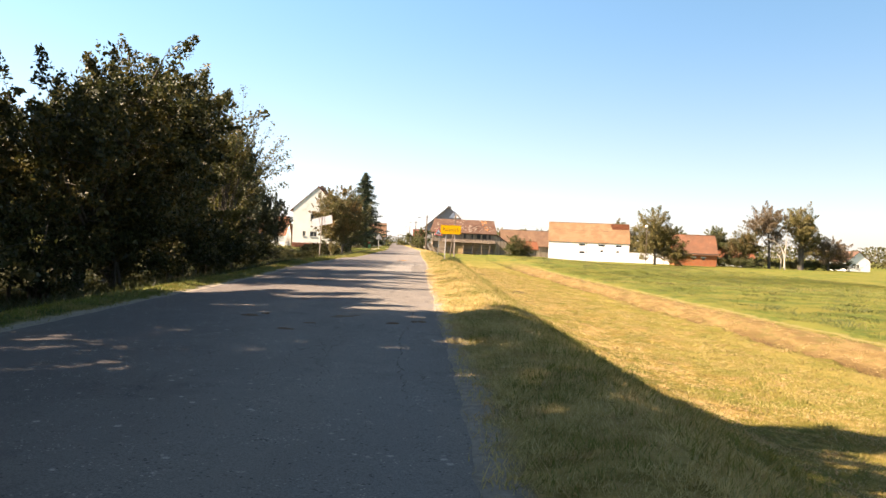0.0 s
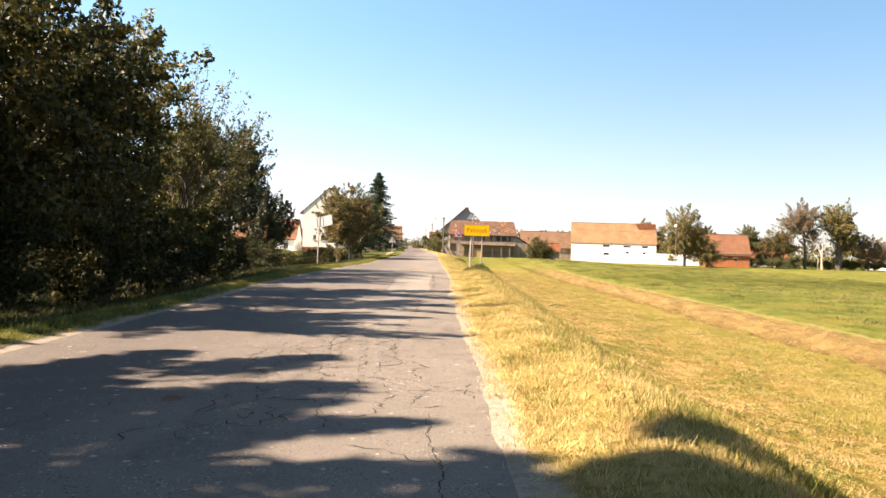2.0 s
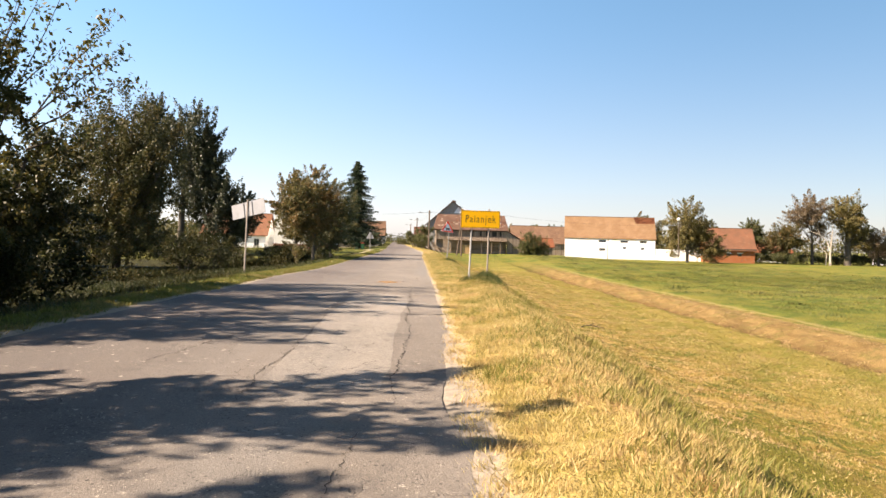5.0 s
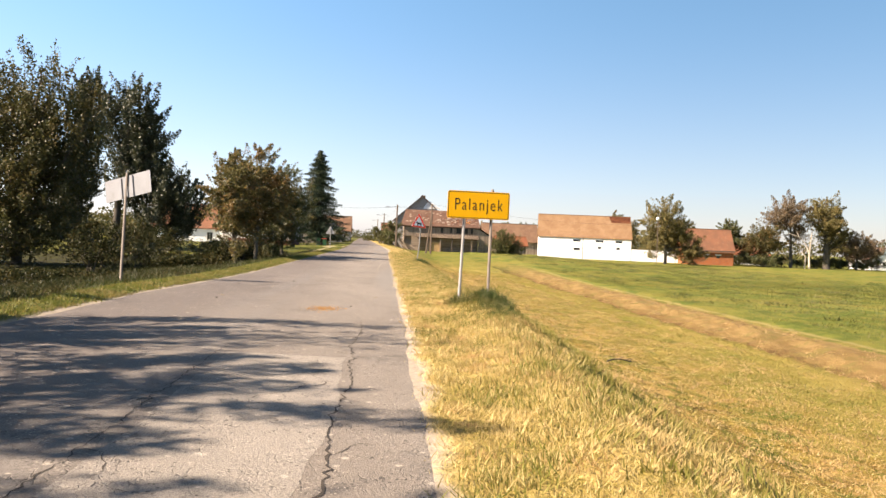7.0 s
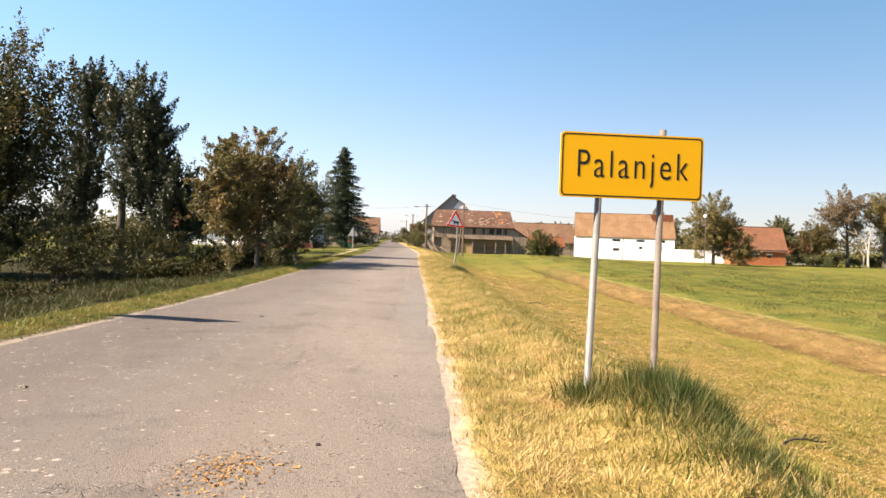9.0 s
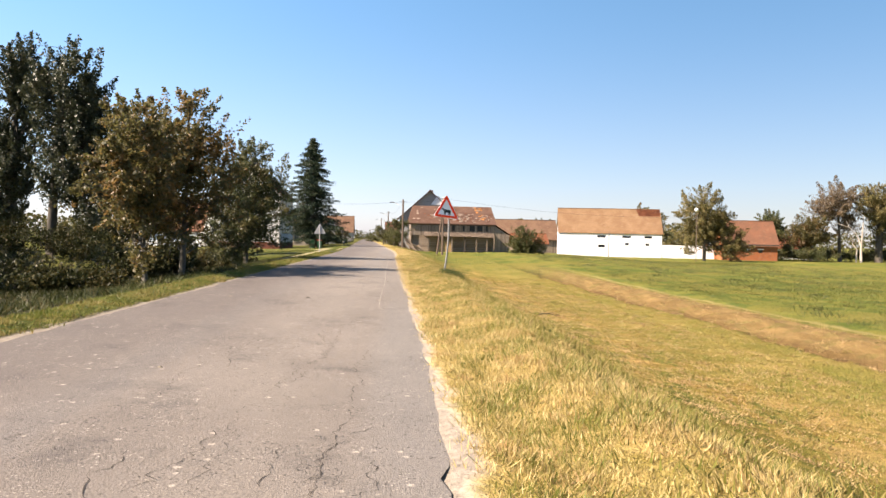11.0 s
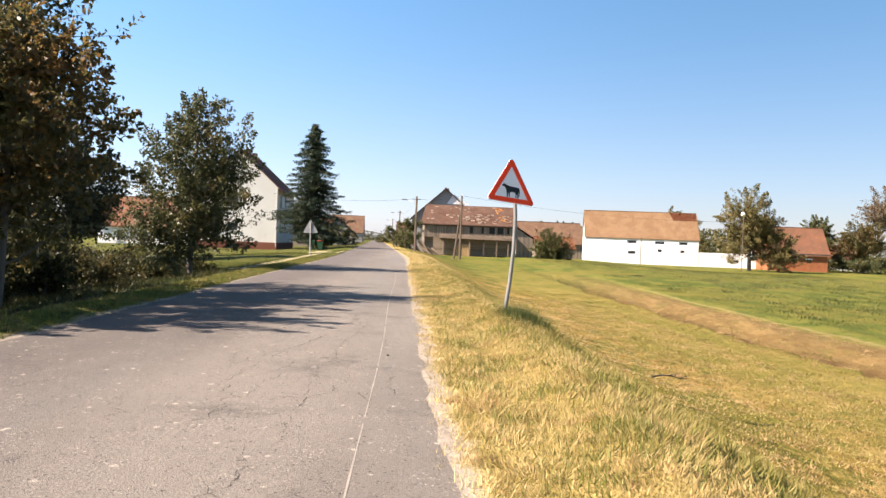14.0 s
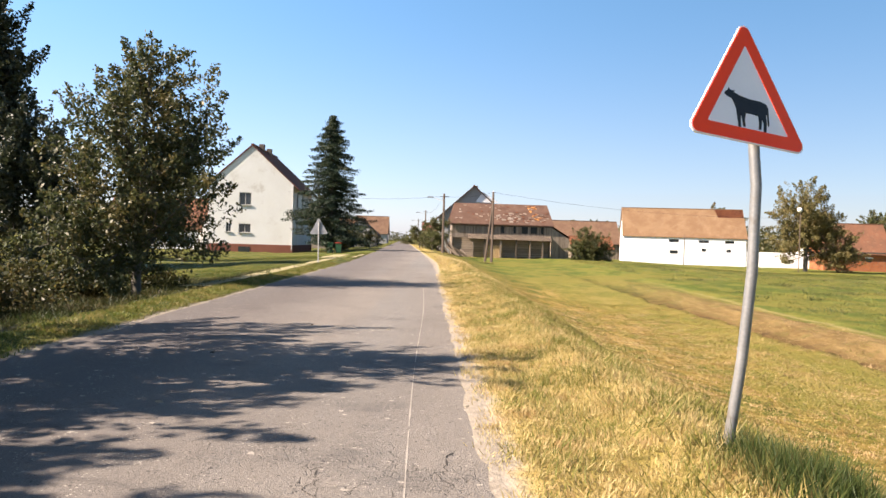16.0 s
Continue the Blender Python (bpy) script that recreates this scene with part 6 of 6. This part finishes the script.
def bare_tree():
    """A dead tree with pale forked limbs."""
    ob = thing("bare_tree", (92.4, 182.0, -2.2), "dead tree with bare pale forked limbs", "tree")
    limbs = [tube([(0, 0, 0), (-0.1, 0, 3.0), (0.1, 0, 6.2), (0.3, 0, 9.4)], [0.26, 0.21, 0.14, 0.04], 8),
             tube([(-0.1, 0, 3.6), (-1.0, 0, 5.8), (-2.6, 0, 7.2), (-5.2, 0, 8.0)], [0.15, 0.12, 0.09, 0.03], 7),
             tube([(0.1, 0, 5.4), (0.9, 0, 7.0), (1.1, 0, 9.0)], [0.10, 0.07, 0.02], 6), tube([(-2.6, 0, 7.2), (-3.2, 0, 8.6)], [0.06, 0.02], 5),
             tube([(-0.9, 0.3, -0.2), (-0.9, 0, 3.0), (-2.0, 0, 4.2)], [0.17, 0.13, 0.04], 7)]
    v, f = joined(limbs)
    part("trunk", mesh_np("trunk", v, f, M_BAREWOOD, True), M_BAREWOOD, ob)


bare_tree()
lobed_tree("bush", "dense green bush beside the barn", (24.2, 167.0), [(24.0, 167.0, 0.9, 2.4, 2.7), (26.2, 167.2, 0.5, 1.8, 2.4), (22.5, 166.8, 0.1, 1.4, 1.8)], M_LEAF_GARDEN, M_BARK, 61, 0.18, 20000, clump=60, ragged=0.2)
bush("green shrub on the village verge", (3.2, 164.0), 4.4, 2.2, 62, M_LEAF_GARDEN, 8000, 0.18, spread=0.45)
bush("green shrub on the village verge", (1.6, 178.0), 3.8, 2.4, 63, M_LEAF_GARDEN, 8000, 0.18, spread=0.45)
# undergrowth whose shade is partly in its dark leaf colour
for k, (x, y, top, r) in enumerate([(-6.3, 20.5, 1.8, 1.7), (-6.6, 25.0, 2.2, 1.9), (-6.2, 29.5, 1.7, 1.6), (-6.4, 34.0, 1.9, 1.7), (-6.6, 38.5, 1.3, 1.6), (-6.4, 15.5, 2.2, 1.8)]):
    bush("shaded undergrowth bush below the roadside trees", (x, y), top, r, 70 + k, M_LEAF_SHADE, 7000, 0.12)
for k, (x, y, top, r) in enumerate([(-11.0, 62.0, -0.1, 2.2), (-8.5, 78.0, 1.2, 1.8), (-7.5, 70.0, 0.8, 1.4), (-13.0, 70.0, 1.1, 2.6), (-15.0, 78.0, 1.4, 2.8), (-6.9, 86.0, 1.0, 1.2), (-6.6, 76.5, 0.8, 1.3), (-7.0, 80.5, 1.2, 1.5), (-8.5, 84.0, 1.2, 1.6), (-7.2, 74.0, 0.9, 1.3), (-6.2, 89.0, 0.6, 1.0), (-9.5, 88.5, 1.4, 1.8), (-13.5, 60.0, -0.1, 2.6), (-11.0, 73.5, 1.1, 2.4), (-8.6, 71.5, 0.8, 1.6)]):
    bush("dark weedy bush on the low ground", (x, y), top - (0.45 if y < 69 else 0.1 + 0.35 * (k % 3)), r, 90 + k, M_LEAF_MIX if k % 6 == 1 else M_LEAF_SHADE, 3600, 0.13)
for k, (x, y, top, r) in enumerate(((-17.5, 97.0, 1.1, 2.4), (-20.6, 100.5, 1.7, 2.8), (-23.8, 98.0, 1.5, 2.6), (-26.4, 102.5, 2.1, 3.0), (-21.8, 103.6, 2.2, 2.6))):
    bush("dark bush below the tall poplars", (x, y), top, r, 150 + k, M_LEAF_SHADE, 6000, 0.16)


def woods(name, label, x0, x1, y0, y1, top, count, seed, leaf_mat, leaf=0.9):
    """A far belt of trees: many clumps of leaves with an uneven top."""
    rng = np.random.default_rng(seed)
    xs, ys = rng.uniform(x0, x1, 90), rng.uniform(y0, y1, 90)
    hs = top * rng.uniform(0.55, 1.0, 90)
    i = rng.integers(0, 90, count)
    u = rng.uniform(0.05, 1, count) ** 0.8
    r = (x1 - x0) / 60 + 2.6
    c = np.stack([xs[i] + rng.normal(0, r, count) * np.sqrt(1.05 - u * u), ys[i] + rng.normal(0, r, count), -2 + hs[i] * u], -1)
    v, f = leaves(c, leaf, rng, 0.2, 0.7)
    return tagged(part(name, mesh_np(name, v, f, leaf_mat), leaf_mat), label, "woods", kind="stuff")


woods("distant_woods", "distant belt of autumn trees behind the gardens", 60, 330, 260, 330, 10.5, 22000, 1, M_LEAF_MIX)
woods("distant_woods", "distant trees behind the farm roofs", 5, 110, 235, 270, 9.5, 12000, 2, M_LEAF_MIX)
woods("distant_woods", "distant belt of trees beyond the left fields", -320, -60, 170, 300, 8.0, 22000, 3, M_LEAF_MIX)
woods("distant_woods", "trees behind the village gardens", -80, -22, 185, 260, 8.0, 9000, 4, M_LEAF_MIX)
woods("distant_woods", "far trees closing the village street", -60, 40, 520, 600, 9.0, 6000, 5, M_LEAF_DARK)

# ---- the village behind ----
simple_house("farm_building", "long farm building with red tile roof behind the bush", (38.5, 205.0, -1.9), 90, 9.0, 13.0, 3.6, 7.6, M_BOARDS, M_TILE_DULL, [], category="farm building")
simple_house("outbuilding", "low outbuilding with red tile roof", (31.0, 181.0, -1.8), 90, 5.0, 6.0, 2.6, 4.2, M_BOARDS, M_TILE_RED, [], category="outbuilding")
simple_house("cottage", "low white farm house behind the trees", (93.0, 200.0, -2.0), 90, 7.0, 20.0, 2.8, 5.2, M_LIME, M_TILE_RED, [], side=[(3.0, 0.9, 1.2, 1.2), (8.0, 0.9, 1.2, 1.2), (13.0, 0.9, 1.2, 1.2)], category="house")
simple_house("cottage", "small white house with arched porch far off", (118.0, 199.0, -2.2), 0, 6.5, 9.0, 3.2, 5.8, M_LIME, M_TILE_OLD, [(3.2, 1.4, 0.6, 1.0)], category="house")
for k, (x, y, t, w, l, wh, rd, wm, rm) in enumerate([
        (-17.2, 186, 0, 6.4, 9, 2.8, 5.6, M_TANWALL, M_TILE_BROWN), (-13.6, 204, 0, 6.0, 9, 2.8, 5.7, M_GREYWALL, M_TILE_DULL), (-13.5, 226, 90, 8, 9, 3.0, 6.2, M_TANWALL, M_TILE_DULL), (-20.0, 256, 0, 9, 12, 3.2, 7.2, M_TANWALL, M_TILE_BROWN),
        (-10.8, 300, 90, 9, 10, 4.0, 9.2, M_GREYWALL, M_TILE_DULL), (-24.0, 345, 0, 9, 12, 3.6, 9.0, M_TANWALL, M_TILE_BROWN), (4.0, 214, 0, 8, 14, 2.6, 6.0, M_TANWALL, M_TILE_BROWN),
        (13.0, 250, 90, 8, 12, 2.6, 6.4, M_GREYWALL, M_TILE_BROWN), (-0.5, 300, 0, 8, 14, 3.0, 6.8, M_TANWALL, M_TILE_DULL), (-1.0, 400, 0, 9, 14, 3.6, 8.0, M_LIME, M_TILE_OLD)]):
    simple_house("house", "far village house with tiled roof along the street", (x, y, -0.9), t, w, l, wh, rd, wm, rm, [(w * 0.3, 1.0, 1.0, 1.3), (w * 0.7, 1.0, 1.0, 1.3)], [(3, 1.0, 1.0, 1.3), (7, 1.0, 1.0, 1.3)], group="village houses")
for k, (x, y, top, r) in enumerate([(-8.3, 152, 2.4, 1.6), (-8.8, 160, 2.2, 1.7), (-9.4, 168, 2.6, 1.8), (-10.0, 178, 2.4, 1.8), (-10.6, 190, 2.8, 2.0), (-11.4, 205, 2.6, 2.2), (-8.4, 196, 3.0, 1.8), (-8.8, 208, 3.0, 1.8), (-13.5, 245, 3.2, 2.5), (-7.6, 146, 2.0, 1.5), (-9.6, 164, 3.6, 2.0), (-11.2, 176, 3.4, 2.0), (2.9, 172, 2.2, 1.4), (-14.5, 270, 3.6, 3.0), (-3.0, 255, 2.2, 2.2)]):
    bush("dark garden hedge along the village street", (x, y), top, r, 110 + k, M_LEAF_GARDEN if x > -6 else M_LEAF_DARK, 3200, 0.22, "hedge", 0.4)


# ---- grass ----
def blades(name, label, x, y, height, width, mat, seed, lean=0.5, offset=0.0):
    """Single grass blades standing on the land."""
    rng = np.random.default_rng(seed)
    n = len(x)
    z = land(x, y) - 0.01 + offset
    h = height * rng.uniform(0.45, 1.3, n)
    a, b = rng.uniform(0, 6.283, n), rng.uniform(0, 6.283, n)
    w = width * rng.uniform(0.6, 1.4, n)
    base = np.stack([x, y, z], -1)
    side = np.stack([np.cos(a), np.sin(a), np.zeros(n)], -1) * w[:, None] / 2
    tip = base + np.stack([np.cos(b) * h * lean * rng.uniform(0, 1, n), np.sin(b) * h * lean * rng.uniform(0, 1, n), h], -1)
    v = np.stack([base - side, base + side, tip], 1).reshape(-1, 3)
    return tagged(part(name, mesh_np(name, v, np.arange(3 * n).reshape(n, 3), mat), mat), label, "grass", kind="stuff")


def scatter(n, x0, x1, y0, y1, seed, near=1.0, patch=0.0):
    """Places on a stretch of land, in patches."""
    rng = np.random.default_rng(seed)
    x, y = rng.uniform(x0, x1, n), rng.uniform(y0, y1, n)
    if patch:
        keep = (np.sin(x * 2.3 + y * 0.7) * np.sin(y * 1.9 - x * 1.1) + np.sin(x * 5.1 - y * 3.7) * 0.6 + rng.normal(0, 0.5, n)) > patch
        x, y = x[keep], y[keep]
    return x, y


def clumps(name, label, n, each, x0, x1, y0, y1, height, width, mat, seed, spread=0.05, lay=0.9, edge=0.0, patch=0.0, along=None):
    """Grass in small matted clumps, each combed its own way; along: a line of the road that the stretch follows."""
    g = np.random.default_rng(seed)
    cx, cy = scatter(n, x0, x1, y0, y1, seed, patch=patch)
    if along:
        cx = cx + along(cy)
    if edge:
        keep = g.uniform(0, 1, len(cx)) < np.clip((cx - x0) / edge, 0.06, 1)
        cx, cy = cx[keep], cy[keep]
    m = len(cx)
    k = np.repeat(np.arange(m), each)
    n = len(k)
    x, y = cx[k] + g.normal(0, spread, n), cy[k] + g.normal(0, spread, n)
    h = (height * g.uniform(0.5, 1.5, m))[k] * g.uniform(0.5, 1.2, n)
    way = g.uniform(0, 6.283, m)[k] + g.normal(0, 0.7, n)
    far_out = lay * h * g.uniform(0.1, 1.3, n)
    a = g.uniform(0, 6.283, n)
    w = width * g.uniform(0.6, 1.4, n)
    z = land(x, y) - 0.01
    base = np.stack([x, y, z], -1)
    side = np.stack([np.cos(a), np.sin(a), np.zeros(n)], -1) * w[:, None] / 2
    tip = base + np.stack([np.cos(way) * far_out, np.sin(way) * far_out, h], -1)
    v = np.stack([base - side, base + side, tip], 1).reshape(-1, 3)
    return tagged(part(name, mesh_np(name, v, np.arange(3 * n).reshape(n, 3), mat), mat), label, "grass", kind="stuff")


clumps("dry_verge_grass", "straw-dry cut grass in matted clumps on the road verge", 14500, 30, 0.05, 1.75, 5, 92, 0.048, 0.0075, M_BLADE_DRY, 1, 0.06, 1.05, 0.30, along=lambda v: axis_x(v) + edge_right(v))
clumps("dry_verge_grass", "thin dry grass on the far verge", 1500, 10, 2.8, 5.2, 90, 125, 0.08, 0.03, M_BLADE_DRY, 2, 0.10, 1.2)
clumps("green_verge_grass", "green tufts among the dry verge grass", 14000, 16, 2.66, 4.3, 5, 95, 0.07, 0.008, M_BLADE_VERGE, 3, 0.07, 0.9, 0.2, patch=0.35)
clumps("green_verge_grass", "fresh green shoots coming through the dry verge", 4200, 18, 0.25, 1.9, 48, 95, 0.065, 0.008, M_BLADE_VERGE, 43, 0.08, 0.9, patch=0.3, along=lambda v: axis_x(v) + edge_right(v))
clumps("bank_grass", "greener grass on the road bank", 9000, 16, 3.6, 6.8, 5, 110, 0.085, 0.014, M_BLADE_SLOPE, 4, 0.09, 0.9)
clumps("mown_grass", "short mown yellowing grass of the field", 15000, 11, 5.4, 13.2, 6, 100, 0.05, 0.022, M_BLADE_MOWN, 5, 0.10, 1.3)
clumps("green_tufts", "uneven green tufts left in the mown field", 3000, 26, 5.2, 13.5, 6, 100, 0.075, 0.016, M_BLADE_GREEN, 35, 0.16, 1.1, patch=0.5)
clumps("pale_sward", "pale yellow-green mown grass along the ditch", 12000, 11, 9.5, 15.2, 6, 105, 0.045, 0.022, M_BLADE_SWARD, 25, 0.10, 1.3, 2.5)
clumps("ditch_grass", "ragged dry tufts along the edges of the field ditch", 5200, 14, 13.9, 19.6, 10, 100, 0.07, 0.022, M_BLADE_MOWN, 26, 0.10, 1.1, patch=0.35)
blades("mown_straw", "dry cut straw lying in patches on the mown field", *scatter(150000, 5.0, 12.5, 6, 100, 15, patch=0.6), 0.035, 0.02, M_BLADE_DRY, 15, 3.0)
blades("meadow_grass", "taller green meadow grass", *scatter(70000, 20.5, 60, 25, 160, 6), 0.12, 0.05, M_BLADE_MEADOW, 6, 0.9)
clumps("meadow_weeds", "uneven clumps of taller weeds in the meadow", 2600, 30, 20.6, 62, 30, 158, 0.13, 0.035, M_BLADE_MEADOW, 16, 0.55, 1.5, patch=0.1)
clumps("meadow_weeds", "low leafy weeds in the meadow", 1500, 60, 21.0, 62, 34, 158, 0.19, 0.04, M_BLADE_WEED, 17, 0.50, 1.3, patch=0.3)
clumps("left_verge_grass", "short yellow-green roadside grass along the road edge", 6800, 14, -1.05, -0.08, 5, 100, 0.055, 0.014, M_BLADE_LEFT, 7, 0.05, 1.0, along=lambda v: axis_x(v) + edge_left(v))
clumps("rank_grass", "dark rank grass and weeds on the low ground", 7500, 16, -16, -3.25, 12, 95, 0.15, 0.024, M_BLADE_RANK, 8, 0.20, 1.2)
clumps("rank_grass", "ragged green weeds along the foot of the verge", 2600, 22, -7.0, -3.1, 38, 92, 0.11, 0.018, M_BLADE_BANK, 18, 0.16, 1.2, patch=0.2)
blades("lawn_grass", "short lawn grass before the house", *scatter(40000, -18, -2.6, 96, 136, 9), 0.06, 0.03, M_BLADE_GREEN, 9, 0.9)


def tuft(cx, cy, r, n, h, seed):
    rng = np.random.default_rng(seed)
    blades("grass_tuft", "uncut green grass tuft round the sign post", cx + rng.normal(0, r, n), cy + rng.normal(0, r * 1.6, n), h * np.clip(rng.normal(0.8, 0.25, n), 0.3, 1.3), 0.008, M_BLADE_TUFT, seed, 1.0)


tuft(3.62, 43.75, 0.10, 900, 0.20, 21)
tuft(4.15, 43.3, 0.17, 5200, 0.22, 22)
tuft(4.22, 69.35, 0.16, 5200, 0.19, 23)


def branch(at, turn, length, seed):
    g = np.random.default_rng(seed)
    ob = thing("fallen_branch", (*at, float(land(*at)) + 0.03), "dark fallen branch lying on the mown grass", "branch", "fallen branches", turn)
    n = 9
    t = np.linspace(0, 1, n)
    p = np.stack([t * length, np.cumsum(g.normal(0, 0.03, n)), 0.02 + 0.05 * np.sin(t * 5)], -1)
    pieces = [tube(p, 0.024 * (1 - 0.7 * t), 6)]
    for k in (3, 5, 6):
        pieces.append(tube([p[k], p[k] + np.array([0.2, g.normal(0, 0.2), 0.06])], [0.014, 0.005], 5))
    v, f = joined(pieces)
    part("wood", mesh_np("wood", v, f, M_BARK), M_BARK, ob)


branch((8.2, 49.6), 20, 1.0, 1)
branch((8.0, 74.3), 12, 0.9, 2)
g = np.random.default_rng(9)
blades("straw_litter", "scattered yellow straw on the asphalt", 1.35 + g.normal(0, 0.15, 800), 41.8 + g.normal(0, 0.2, 800), 0.008, 0.024, M_RUST, 31, 3.5, 0.11)


def uncut(cx, cy, n, length, seed):
    """The ridge of tall green grass that the mower left along the bank before a post."""
    g = np.random.default_rng(seed)
    u = g.uniform(0, 1, n) ** 1.5
    lumpy = 0.5 + 0.5 * np.sin(u * 17 + seed) * np.sin(u * 41)
    keep = g.uniform(0, 1, n) < 0.15 + 0.85 * lumpy
    u = u[keep]
    n = len(u)
    blades("uncut_grass", "ragged ridge of uncut green grass trailing from the post", cx - 0.05 * length * u + g.normal(0, 0.12 + 0.03 * u, n), cy - length * u, 0.17 * (1 - 0.6 * u), 0.008, M_BLADE_TUFT, seed, 1.1)


uncut(4.16, 43.9, 9000, 2.9, 41)
uncut(4.14, 69.9, 4500, 1.8, 42)
for k, (x, y) in enumerate([(-2.9, 20.6), (-3.1, 24.0), (-2.9, 33.0), (-3.2, 46.0), (-3.0, 54.0), (-3.1, 61.0), (-2.9, 66.5), (-3.2, 76.0)]):
    tuft(x, y, 0.20, 400, 0.15, 50 + k)

g = np.random.default_rng(77)
px, py = [], []
for _ in range(150):
    cx, cy = g.uniform(5.4, 13.6), g.uniform(10, 98)
    n = int(g.uniform(150, 520))
    px.append(cx + g.normal(0, g.uniform(0.12, 0.55), n))
    py.append(cy + g.normal(0, g.uniform(0.3, 1.1), n))
blades("mown_straw", "pale swathes of raked straw left on the field", np.concatenate(px), np.concatenate(py), 0.03, 0.02, M_BLADE_DRY, 78, 3.5)
